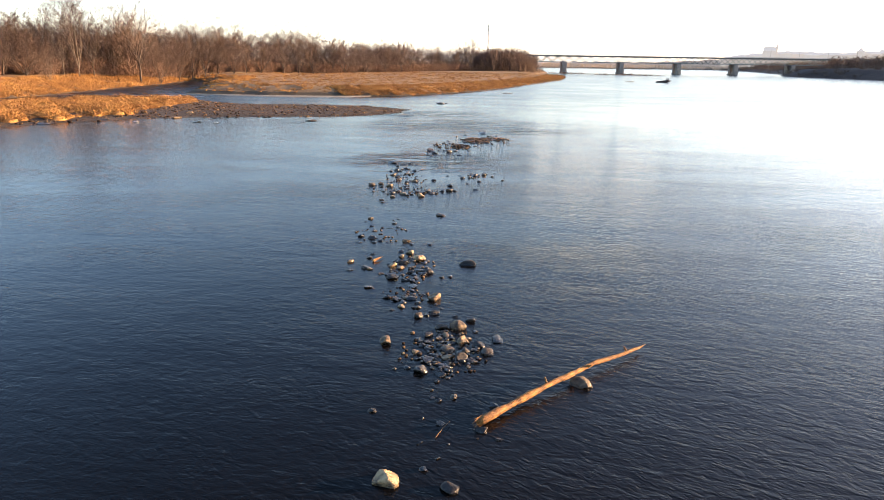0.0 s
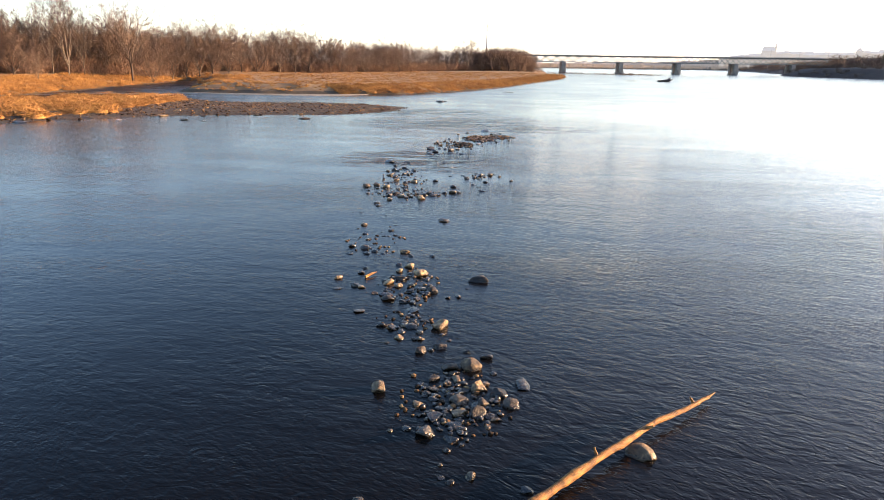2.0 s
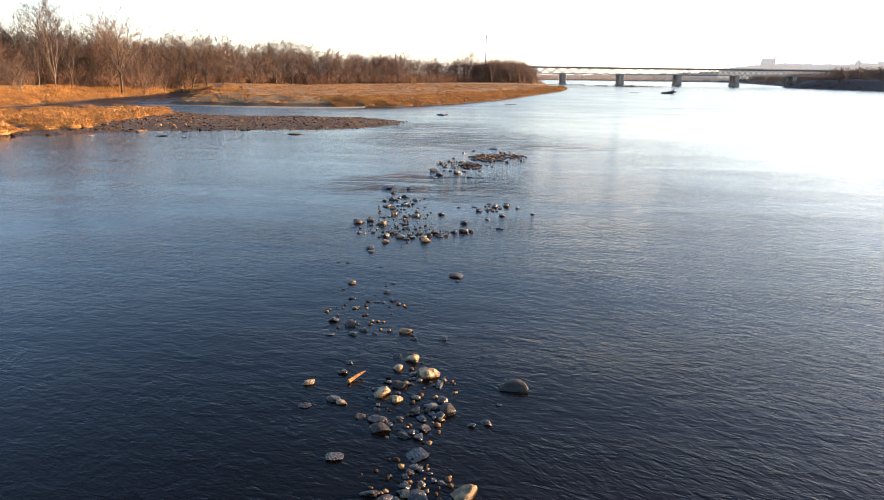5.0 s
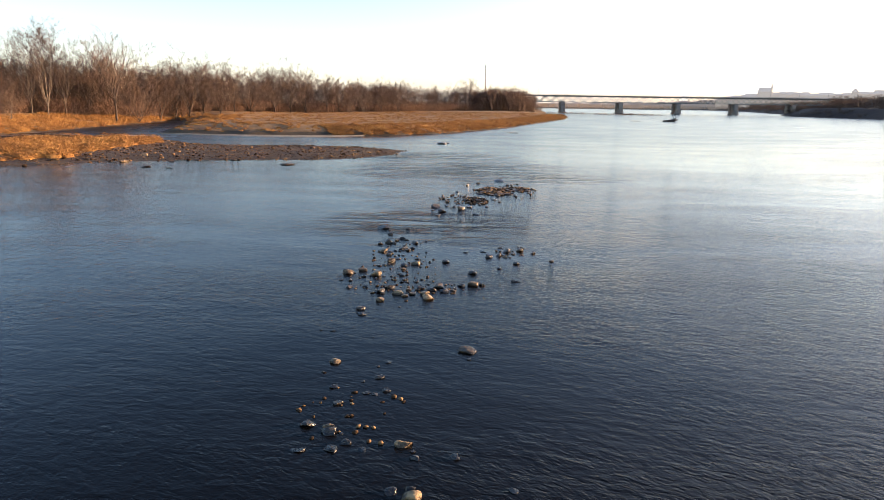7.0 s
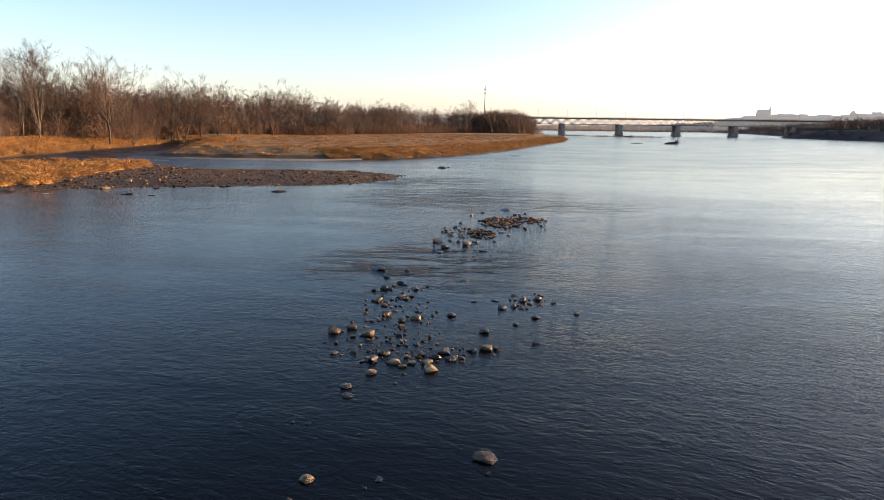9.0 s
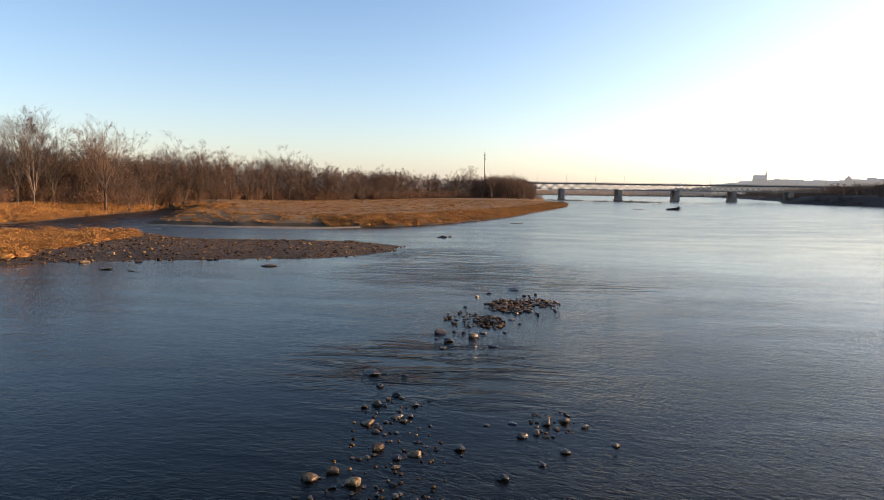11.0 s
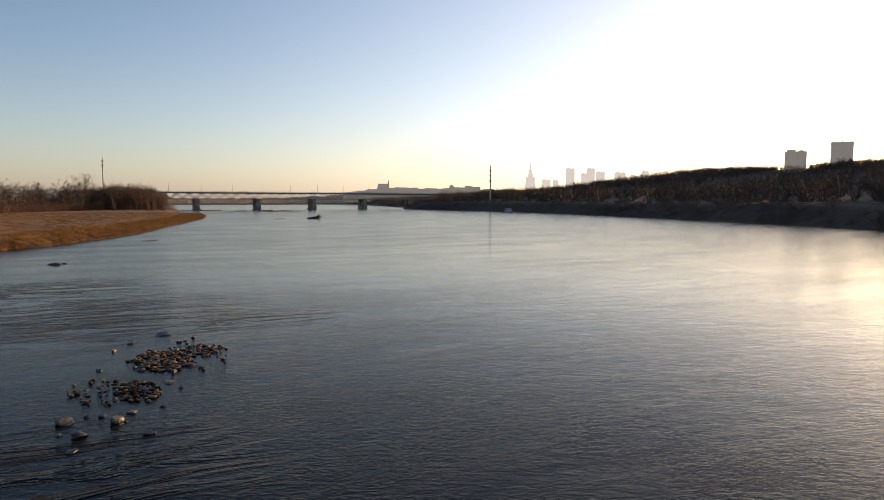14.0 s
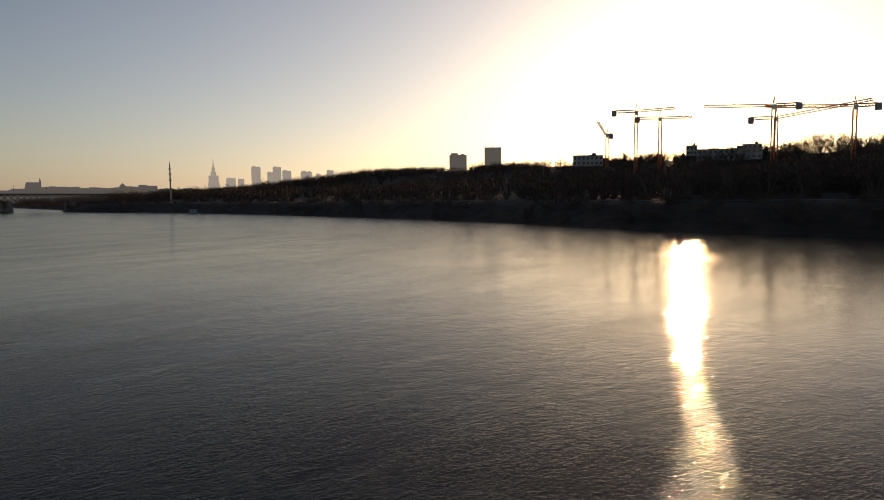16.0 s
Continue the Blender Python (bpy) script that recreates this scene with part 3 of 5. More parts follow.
put_stones([(-4.95, 60.25, 1, 0.25), (-4.32, 58.09, 0.38, 0.5), (-4.19, 55.48, 0.42, 0.9), (-4.64, 55.1, 0.34, 0.5), (-3.74, 56.13, 0.28, 0.5), (-3.38, 56.73, 0.44, 0.5), (-2.57, 55.42, 0.42, 0.5), (-3.21, 59.88, 0.3, 0.5), (-3.15, 53.8, 0.41, 0.5), (-2.93, 53.34, 0.33, 0.5), (-2.68, 53.96, 0.33, 0.5), (-4.36, 53.02, 0.49, 0.4), (-3.86, 52.55, 0.32, 0.5), (-3.59, 53.27, 0.26, 0.5), (-2.27, 52.61, 0.26, 0.3), (-1.78, 52.9, 0.19, 0.5), (-3.68, 50.58, 0.43, 0.7), (-3.76, 49.99, 0.24, 0.5), (-2.9, 49.72, 0.37, 0.5), (-2.68, 49.8, 0.24, 0.5), (-2.91, 48.98, 0.29, 0.5), (-2.33, 50.04, 0.49, 0.5), (-2.14, 50.56, 0.18, 0.5), (-0.69, 50.58, 0.37, 0.6), (-0.63, 50, 0.18, 0.5)], "far stone row")
put_stones([(-4.24, 49.6, 0.24, 0.5), (-4.49, 49.69, 0.18, 0.5), (-3.98, 49.74, 0.24, 0.5), (-2.9, 47.62, 0.28, 0.5), (-2.86, 46.45, 0.22, 0.5), (-5.65, 48.03, 0.54, 0.55), (-4.97, 48.58, 0.44, 0.5), (-4.82, 47.42, 0.28, 0.5), (-4.24, 47.68, 0.59, 0.55), (-5.37, 46.66, 0.27, 0.5), (-5.85, 46.71, 0.22, 0.2), (-4.53, 45.5, 0.26, 0.5), (-4.11, 44.58, 0.2, 0.5), (-3.74, 44.7, 0.47, 0.6), (-3.35, 45.43, 0.43, 0.5), (-3.7, 45.74, 0.26, 0.5), (-3.63, 43.45, 0.34, 0.6), (-2.92, 44.47, 0.46, 0.5), (-2.59, 44.15, 0.3, 0.5), (-2.25, 44.43, 0.3, 0.5), (-2.46, 45.13, 0.26, 0.5)], "far stone row", "pale tan")
put_stones([(-1.94, 45.38, 0.37, 0.5), (-1.71, 44.41, 0.41, 0.5), (-1.52, 43.77, 0.5, 0.6), (-1.39, 45.13, 0.37, 0.5), (-1.01, 45.66, 0.48, 0.6), (-0.81, 44.9, 0.42, 0.5), (-0.41, 45.04, 0.26, 0.5), (-0.32, 45.39, 0.21, 0.5), (0, 45.85, 0.38, 0.5), (0.61, 46.04, 0.57, 0.45), (1.02, 46.04, 0.27, 0.8), (0.84, 45.41, 0.16, 0.5), (0.65, 48.17, 0.41, 0.6), (2.72, 46.78, 0.44, 0.25), (-2.74, 42.54, 0.19, 0.2), (-4.33, 42.24, 0.35, 0.45), (-4.2, 41.49, 0.32, 0.4), (-5.53, 39.57, 0.17, 0.2), (-5.09, 39.47, 0.21, 0.2), (-3.51, 38.83, 0.14, 0.2)], "far stone row")
put_stones([(2.62, 54.38, 0.27, 0.5), (2.89, 53.28, 0.5, 0.7), (3.73, 53.58, 0.4, 0.7), (4.01, 54.28, 0.2, 0.5), (2.34, 52.21, 0.39, 0.6), (2.55, 52.45, 0.26, 0.5), (2.69, 51.9, 0.25, 0.5), (2.94, 51.89, 0.19, 0.5), (4.42, 53.01, 0.32, 0.5), (1.8, 51.9, 0.39, 0.6), (3.16, 50.4, 0.37, 0.5), (2.17, 49.36, 0.35, 0.4), (1.57, 53.32, 0.4, 0.2), (0.49, 53.06, 0.26, 0.3), (5.19, 51.12, 0.31, 0.5), (3.24, 52.78, 0.26, 0.5)], "far stone outcrop")
put_stones([(-1.63, 68.13, 0.28, 0.5), (-0.85, 67.56, 0.63, 0.5), (-1.38, 69.75, 0.74, 0.5), (0.73, 68.88, 0.65, 0.6), (-1.21, 65.81, 0.53, 0.2), (-0.44, 70.3, 0.3, 0.5), (0.19, 70.03, 0.37, 0.5), (1.07, 68.57, 0.22, 0.5), (1.52, 69.83, 0.52, 0.3), (1.87, 66.39, 0.54, 0.2), (2.92, 70.16, 0.3, 0.5), (3.86, 74.6, 0.66, 0.25), (4.25, 73.12, 0.32, 0.5), (6.1, 77.19, 0.35, 0.5), (5.57, 88.81, 1.17, 0.2), (1.86, 84.69, 0.4, 0.5), (3.05, 86.65, 0.41, 0.5), (0.66, 79.41, 0.36, 0.5), (0.14, 77.23, 0.35, 0.5), (7.3, 83.66, 0.39, 0.5), (6.19, 85.35, 0.4, 0.5), (6.64, 85.65, 0.3, 0.5), (7.35, 86.37, 0.41, 0.5)], "stones before the islet")


# smaller stones crowded between the big ones
def fill_stones(spots, group, seed):
    r = random.Random(seed)
    rows = []
    for cx, cy, rx, ry, n, small, big in spots:
        for _ in range(n):
            a, d = r.uniform(0, 6.283), math.sqrt(r.random())
            rows.append((cx + rx * d * math.cos(a), cy + ry * d * math.sin(a), r.uniform(small, big), r.uniform(0.3, 0.65)))
    put_stones(rows, group, "dark wet")


fill_stones([(0.43, 16.89, 1.03, 1.63, 28, 0.14, 0.34)], "small stones of the stone line", 61)
cobbles = []
for k in range(5):
    g = Geo()
    m = stone_mesh(200 + k, 2)
    g.v, g.f = [tuple(v.co) for v in m.vertices], [tuple(p.vertices) for p in m.polygons]
    cobbles.append(triangles(g))
    bpy.data.meshes.remove(m)
r5 = random.Random(62)
rows = []
for cx, cy, rx, ry, n, small, big in ((0.43, 16.89, 1.09, 1.74, 40, 0.1, 0.26), (-0.05, 15.7, 0.76, 0.65, 16, 0.1, 0.24), (-1.35, 22.36, 0.85, 0.74, 18, 0.12, 0.3), (-1.57, 26.19, 1.17, 1.91, 30, 0.14, 0.36),
                                      (-3.35, 46.41, 2.23, 2.03, 12, 0.15, 0.35), (-2.75, 53.52, 1.62, 3.04, 14, 0.15, 0.35), (4.3, 80.2, 1.9, 3.4, 60, 0.25, 0.6),
                                      (7.0, 81.8, 1.6, 1.8, 20, 0.25, 0.5), (2.2, 73.7, 1.2, 2.4, 22, 0.25, 0.55)):
    for _ in range(n):
        a, d, s = r5.uniform(0, 6.283), math.sqrt(r5.random()), r5.uniform(small, big) * 1.15
        rows.append((r5.randrange(5), cx + rx * d * math.cos(a), cy + ry * d * math.sin(a), 0.02, s * 1.1, s * r5.uniform(0.7, 1.0), s * r5.uniform(0.4, 0.62), r5.uniform(0, 6.283)))
scatter("shoal_stones", cobbles, rows, M_COBBLE, "wet dark cobbles packed between the river stones", "stones", smooth=True)

# the gravel islet where the stone line ends
heap = []
pebbles = []
for k in range(4):
    g = Geo()
    m = stone_mesh(300 + k, 1)
    g.v, g.f = [tuple(v.co) for v in m.vertices], [tuple(p.vertices) for p in m.polygons]
    pebbles.append(triangles(g))
    bpy.data.meshes.remove(m)
r2 = random.Random(21)
for cx, cy, rx, ry, n in ((4.3, 80.2, 1.6, 3.0, 260), (7.1, 81.8, 1.6, 1.8, 60), (2.15, 73.7, 1.1, 2.2, 90), (0.3, 74.5, 1.6, 3.0, 30), (5.2, 80.5, 3.2, 4.5, 40)):
    for _ in range(n):
        a, d = r2.uniform(0, 6.28), math.sqrt(r2.random())
        s = r2.uniform(0.12, 0.36)
        heap.append((r2.randrange(4), cx + rx * d * math.cos(a), cy + ry * d * math.sin(a), 0.04 + 0.10 * (1 - d), s * 1.2, s * r2.uniform(0.8, 1.1), s * 0.5, r2.uniform(0, 6.28)))
for cx, cy, rx, ry, n in ((0.16, 16.78, 1.63, 2.17, 90), (-1.35, 22.46, 1.17, 1.06, 40), (-1.46, 26.19, 1.38, 2.34, 60), (-3.45, 32.71, 1.62, 2.03, 30), (-3.35, 49.45, 2.23, 7.1, 90), (-2.34, 45.39, 3.04, 1.01, 50), (3.24, 53.52, 1.01, 1.52, 25)):
    for _ in range(n):
        a, d = r2.uniform(0, 6.28), r2.random() ** 0.6
        s = r2.uniform(0.07, 0.22)
        heap.append((r2.randrange(4), cx + rx * d * math.cos(a), cy + ry * d * math.sin(a), 0.0, s, s * r2.uniform(0.7, 1), s * 0.7, r2.uniform(0, 6.28)))
scatter("shoal_gravel", pebbles, heap, M_GRAVEL, "dark wet gravel and cobbles breaking the river surface", "gravel")


# ---- driftwood ----
def driftwood_log():
    log = thing("driftwood_log", None, None, "long bare driftwood log, orange in the sun, lying on stones", "log")
    r = random.Random(5)
    line = [Vector(p) for p in ((1.17, 11.89, 0.134), (2.53, 13.17, 0.199), (3.66, 14.12, 0.275), (5.24, 15.5, 0.265), (6.42, 16.39, 0.21), (7.06, 16.89, 0.178))]
    pts, rad = [], []
    for k in range(41):
        u = k / 40 * (len(line) - 1)
        i = min(int(u), len(line) - 2)
        q = line[i].lerp(line[i + 1], u - i)
        w = k / 40
        q += Vector((0.012 * math.sin(w * 17), 0.012 * math.cos(w * 13), 0.008 * math.sin(w * 23)))
        pts.append(q)
        rad.append((0.112 * (1 - w) + 0.050 * w) * (1 + 0.10 * math.sin(w * 31) + r.uniform(-0.04, 0.04)))
    g = Geo().tube(pts, rad, 14)
    for i in range(0, len(g.v)):
        p = Vector(g.v[i])
        g.v[i] = tuple(p + noise.noise_vector(p * 3.1) * 0.022 + noise.noise_vector(p * 11) * 0.008)
    part("trunk", g, M_LOG, log, "", True)
    b = Geo()
    for k in range(9):
        a = r.uniform(0, 6.28)
        o = Vector((math.cos(a) * 0.09, math.sin(a) * 0.03, math.sin(a) * 0.10))
        b.spike(pts[1] + o, pts[0] + o * 1.15 - Vector((r.uniform(0.05, 0.22), r.uniform(0.05, 0.22), 0)), 0.035)
    part("broken_end", b, M_LOG, log, "splintered pale broken end")
    for u, d in ((0.36, (-0.05, 0.1, 0.16)), (0.55, (0.1, -0.12, 0.12)), (0.83, (-0.08, 0.06, 0.14))):
        p = pts[int(u * 40)]
        part("branch_stub", Geo().tube([p, p + Vector(d) * 0.8, p + Vector(d) * 1.3], [0.045, 0.035, 0.02], 7), M_LOG, log)
    e = pts[-1]
    part("twig", Geo().tube([e, e + Vector((0.16, 0.12, 0.03)), e + Vector((0.32, 0.28, 0.02))], [0.04, 0.022, 0.008], 6), M_LOG, log)


driftwood_log()


def stick(pts, rad, label):
    g = Geo().tube(pts, [rad, rad * 0.85, rad * 0.35], 6)
    thing("stick", g, M_LOG, label, "stick")


stick([(-0.01, 11.3, 0.022), (0.18, 11.68, 0.065), (0.38, 12.01, 0.098)], 0.010, "thin bleached stick poking out of the water")
stick([(-3.37, 27.14, 0.053), (-3.16, 27.4, 0.106), (-2.95, 27.72, 0.106)], 0.06, "short broken piece of driftwood among stones")


# ---- stranded tree snags out in the current ----
def snag(x, y, size, seed, turn):
    ob = thing("stranded_snag", None, None, "dark tangled tree stump stranded on a river shoal", "driftwood", "stranded snags", at=(x, y, 0.05), rz=turn)
    r = random.Random(seed)
    part("trunk", Geo().tube([(-size, 0, 0.1), (-0.2 * size, 0.1, 0.35), (0.5 * size, 0, 0.5)], [0.12 * size, 0.16 * size, 0.22 * size], 8), M_BARK, ob)
    for k in range(11):
        a, e = r.uniform(-1.7, 1.7), r.uniform(-0.2, 1.2)
        d = Vector((math.cos(a) * math.cos(e), math.sin(a) * math.cos(e), math.sin(e))) * size * r.uniform(0.3, 0.7)
        p = Vector((0.5 * size, 0, 0.45))
        part("root", Geo().tube([p, p + d * 0.6 + Vector((0, 0, 0.1)), p + d], [0.09 * size, 0.05 * size, 0.02 * size], 5), M_BARK, ob)


snag(125, 379, 4.2, 2, 0.1)
snag(170, 618, 3.5, 3, 0.5)
put_stones([(-22.0, 105.2, 1.7, 0.16), (-39.0, 100.0, 1.4, 0.15), (-35.5, 99.0, 0.8, 0.15), (-48.0, 98.5, 0.9, 0.2), (-0.8, 155.8, 2.0, 0.26), (0.6, 156.6, 0.9, 0.3)], "stones off the bar", "dark grey")


# ---- gravel and sand of the near bar ----
def points_in(r, box, n):
    X = np.array([r.uniform(box[0], box[1]) for _ in range(n)])
    Y = np.array([r.uniform(box[2], box[3]) for _ in range(n)])
    return X, Y


r3 = random.Random(33)
X, Y = points_in(r3, (-95, -5, 76, 157), 30000)
D = inside_by(BAR, X, Y)
Z = ground_height(X, Y)
rows = []
for x, y, d, z in zip(X, Y, D, Z):
    inner = min(1.0, d / 8)
    if d < -1.2 or z < -0.08 or (x < -60 and d > 11) or (x < -60 and d > 5 and r3.random() < 0.8):
        continue
    s = r3.uniform(0.11, 0.27) + (r3.random() < 0.06) * r3.uniform(0.1, 0.5)
    rows.append((r3.randrange(4), x, y, z + s * 0.08, s, s * r3.uniform(0.7, 1.0), s * r3.uniform(0.5, 0.8), r3.uniform(0, 6.28)))
scatter("gravel_bar", pebbles, rows, M_GRAVEL, "grey-brown gravel and cobbles covering a river bar", "gravel")
put_stones([(-59.0, 92.6, 1.7, 0.2), (-44.6, 105.8, 1.2, 0.4), (-54.0, 101.0, 1.0, 0.4), (-38.6, 107.2, 0.9, 0.4), (-20.4, 114.2, 0.8, 0.4), (-11.2, 123.4, 0.8, 0.5),
            (-31.0, 110.8, 0.8, 0.4), (-44.8, 112.7, 1.3, 0.8)], "stones on the bar edge", "pale tan")


# ---- pale sand along the meadow's edge ----
def sand_spit():
    edge = [(-72, 182.6), (-62, 181), (-49.5, 180), (-37, 181), (-29, 182), (-20.6, 185)]
    V, F = [], []
    for k in range(61):
        u = k / 60 * 5
        i = min(int(u), 4)
        x, y = (edge[i][n] + (edge[i + 1][n] - edge[i][n]) * (u - i) for n in (0, 1))
        for j in range(5):
            yy = y + 0.6 - (4 - j) * (0.5 + 1.2 * math.sin(math.pi * (k / 60) ** 1.6))
            V.append((x, yy, max(0.05, ground_at(x, yy)) + 0.10 + (0.05 if 0 < j < 4 else -0.22)))
        if k:
            F += [((k - 1) * 5 + j, k * 5 + j, k * 5 + j + 1, (k - 1) * 5 + j + 1) for j in range(4)]
    me = bpy.data.meshes.new("sand_spit")
    me.from_pydata(V, [], F)
    me.polygons.foreach_set("use_smooth", [True] * len(F))
    me.materials.append(M_SAND)
    tagged(new("sand_spit", me), "narrow strip of pale river sand at the meadow edge", "sand", "", "structure")


sand_spit()


# ---- dry grass ----
def tuft(seed, blades, lean):
    r = random.Random(seed)
    g = Geo()
    for _ in range(blades):
        a = r.uniform(0, 6.28)
        o = Vector((math.cos(a), math.sin(a), 0)) * 0.5 * math.sqrt(r.random())
        b = r.uniform(0, 6.28)
        tip = o + Vector((math.cos(b), math.sin(b), 0)) * r.uniform(0.05, lean) + Vector((0.12, 0.05, r.uniform(0.45, 1.0)))
        g.blade(o, tip, r.uniform(0.016, 0.032), r.uniform(0, 6.28))
    return triangles(g)


TUFTS = [tuft(50 + k, 28, 1.1) for k in range(5)]


def clump(seed, blades):
    """A soft rounded mound of bent dry grass."""
    r = random.Random(seed)
    g = Geo()
    for _ in range(blades):
        a, t = r.uniform(0, 6.283), math.acos(r.uniform(0.05, 1.0))
        d = Vector((math.cos(a) * math.sin(t), math.sin(a) * math.sin(t), 0.9 * math.cos(t) + 0.05))
        o = d * r.uniform(0.3, 0.85)
        tip = o + d * r.uniform(0.10, 0.22) + Vector((r.gauss(0.05, 0.16), r.gauss(0, 0.16), r.gauss(0.06, 0.1)))
        g.blade(o, tip, r.uniform(0.014, 0.028), r.uniform(0, 6.283))
    # the matted heart of the mound
    k = len(g.v)
    for ring, (rad, z) in enumerate(((0.5, -0.05), (0.4, 0.2), (0.2, 0.32))):
        for q in range(8):
            a = q * 0.7854 + 0.4 * ring
            w = rad * r.uniform(0.85, 1.12)
            g.v.append((math.cos(a) * w, math.sin(a) * w, z * r.uniform(0.85, 1.15)))
    g.v.append((0, 0, 0.37))
    for ring in range(2):
        for q in range(8):
            a, b = k + ring * 8 + q, k + ring * 8 + (q + 1) % 8
            g.f.append((a, b, b + 8, a + 8))
    g.f += [(k + 16 + q, k + 16 + (q + 1) % 8, k + 24) for q in range(8)]
    return triangles(g)


CLUMPS = [clump(150 + k, 210) for k in range(5)]


def clumps(name, box, n, keep, size, seed, label):
    r = random.Random(seed)
    X, Y = points_in(r, box, n)
    Z = ground_height(X, Y)
    ok = keep(X, Y, Z)
    rise = ripples(X, Y, 3.2)
    rows = []
    for x, y, z, k, p in zip(X, Y, Z, ok, rise):
        if k > 0 and p > -0.55:
            s = size * r.uniform(0.6, 1.3) * (1 + 0.35 * p)
            rows.append((r.randrange(5), x, y, z - 0.04, s, s * r.uniform(0.8, 1.2), s * r.uniform(0.45, 0.7), r.uniform(0, 6.283)))
    scatter(name, CLUMPS, rows, M_GRASS, label, "grass")



def grass(name, box, n, keep, size, seed, label):
    r = random.Random(seed)
    X, Y = points_in(r, box, n)
    Z = ground_height(X, Y)
    patch = ripples(X, Y, 2.6) + 0.9 * ripples(X + 9, Y, 1.2)
    rows = []
    ok = keep(X, Y, Z)
    for x, y, z, p, k in zip(X, Y, Z, patch, ok):
        if k <= 0 or r.random() > k:
            continue
        s = size * r.uniform(0.7, 1.2) * max(0.3, 1 + 0.5 * p)
        wide = 1.5 if size > 0.5 else 3.4
        rows.append((r.randrange(5), x, y, z - 0.03, s * wide, s * wide, s, r.uniform(0, 6.28)))
    scatter(name, TUFTS, rows, M_GRASS, label, "grass")


clumps("bar_grass", (-97, -34, 78, 157), 1900,
       lambda X, Y, Z: (inside_by(BAR, X, Y) > 4.5 + np.clip((X + 58) * 0.12, 0, 9) + 1.5 * ripples(X, Y, 2.1)) & (X < -54), 1.8, 1, "soft golden mounds of dry grass on the gravel bar")


def grass_strip(name, line, n, depth, size, seed, label):
    """Tufts crowded along a shore line, thinning inland."""
    r = random.Random(seed)
    P = np.array(line, float)
    run = np.concatenate([[0], np.cumsum(np.hypot(*np.diff(P, axis=0).T))])
    U = np.array([run[-1] * r.random() ** 1.4 for _ in range(n)])
    X, Y = np.interp(U, run, P[:, 0]), np.interp(U, run, P[:, 1])
    j = np.clip(np.searchsorted(run, U) - 1, 0, len(P) - 2)
    T = (P[j + 1] - P[j]) / np.hypot(*(P[j + 1] - P[j]).T)[:, None]
    back = np.array([0.2 + depth * r.random() ** 1.4 for _ in range(n)])
    X, Y = X - T[:, 1] * back, Y + T[:, 0] * back
    Z = ground_height(X, Y)
    mound = ripples(X, Y, 1.9) + 0.8 * ripples(X + 9, Y, 0.9)
    rows = []
    for x, y, z, p in zip(X, Y, Z, mound):
        if z > 0.02 and p > -0.5:
            s = size * r.uniform(0.7, 1.2) * max(0.35, 1 + 0.55 * p)
            rows.append((r.randrange(5), x, y, z - 0.03, s * 1.5, s * 1.5, s, r.uniform(0, 6.28)))
    scatter(name, TUFTS, rows, M_GRASS, label, "grass")


grass_strip("meadow_edge_grass", WEST[14:23], 6000, 13, 0.6, 12, "thick golden dry grass on the meadow's edge")
clumps("bank_clumps", (-140, -60, 60, 300), 3800, lambda X, Y, Z: (inside_by(WEST, X, Y) > 0.6) & (inside_by(WEST, X, Y) < 17) & ((X < -84) | (Y > 225)), 1.25, 14, "golden mounds of dry grass on the shore")
clumps("bank_foot_clumps", (-80, -18, 182, 204), 420, lambda X, Y, Z: (inside_by(WEST, X, Y) > 2.2) & (inside_by(WEST, X, Y) < 15), 0.8, 16, "low brown tussocks of grass on the meadow bank")
clumps("meadow_tussocks", (-76, 84, 192, 430), 1700, lambda X, Y, Z: (inside_by(WEST, X, Y) > 8) & (inside_by(WEST, X, Y) < 70) & (ripples(X, Y, 9.0) > -0.1), 0.8, 17, "scattered tussocks of dry grass across the meadow")
clumps("meadow_edge_clumps", (-30, 92, 180, 490), 7500, lambda X, Y, Z: (inside_by(WEST, X, Y) > 0.5) & (inside_by(WEST, X, Y) < 9), 1.35, 15, "golden mounds of dry grass on the meadow's edge")
grass_strip("shore_reeds", WEST[3:10], 7000, 24, 0.8, 13, "golden dry reeds and grass lining the shore")
grass("meadow_grass", (-94, 92, 178, 495), 13000,
      lambda X, Y, Z: (inside_by(WEST, X, Y) > 3) * ((Y > 193) | (X > -30)) * 0.8, 0.34, 2, "golden dry grass on the low river meadow")



# ---- bare trees ----
def bend(p, q, way, n, r, wander):
    """A curved limb from p to q that sets out along way."""
    mid = p + way.normalized() * (q - p).length * 0.5
    out = []
    for k in range(n + 1):
        u = k / n
        c = p * (1 - u) ** 2 + mid * (2 * u * (1 - u)) + q * u * u
        w = wander * (q - p).length * (u * (1 - u) * 4)
        out.append(c + Vector((r.gauss(0, w), r.gauss(0, w), r.gauss(0, w))))
    return out


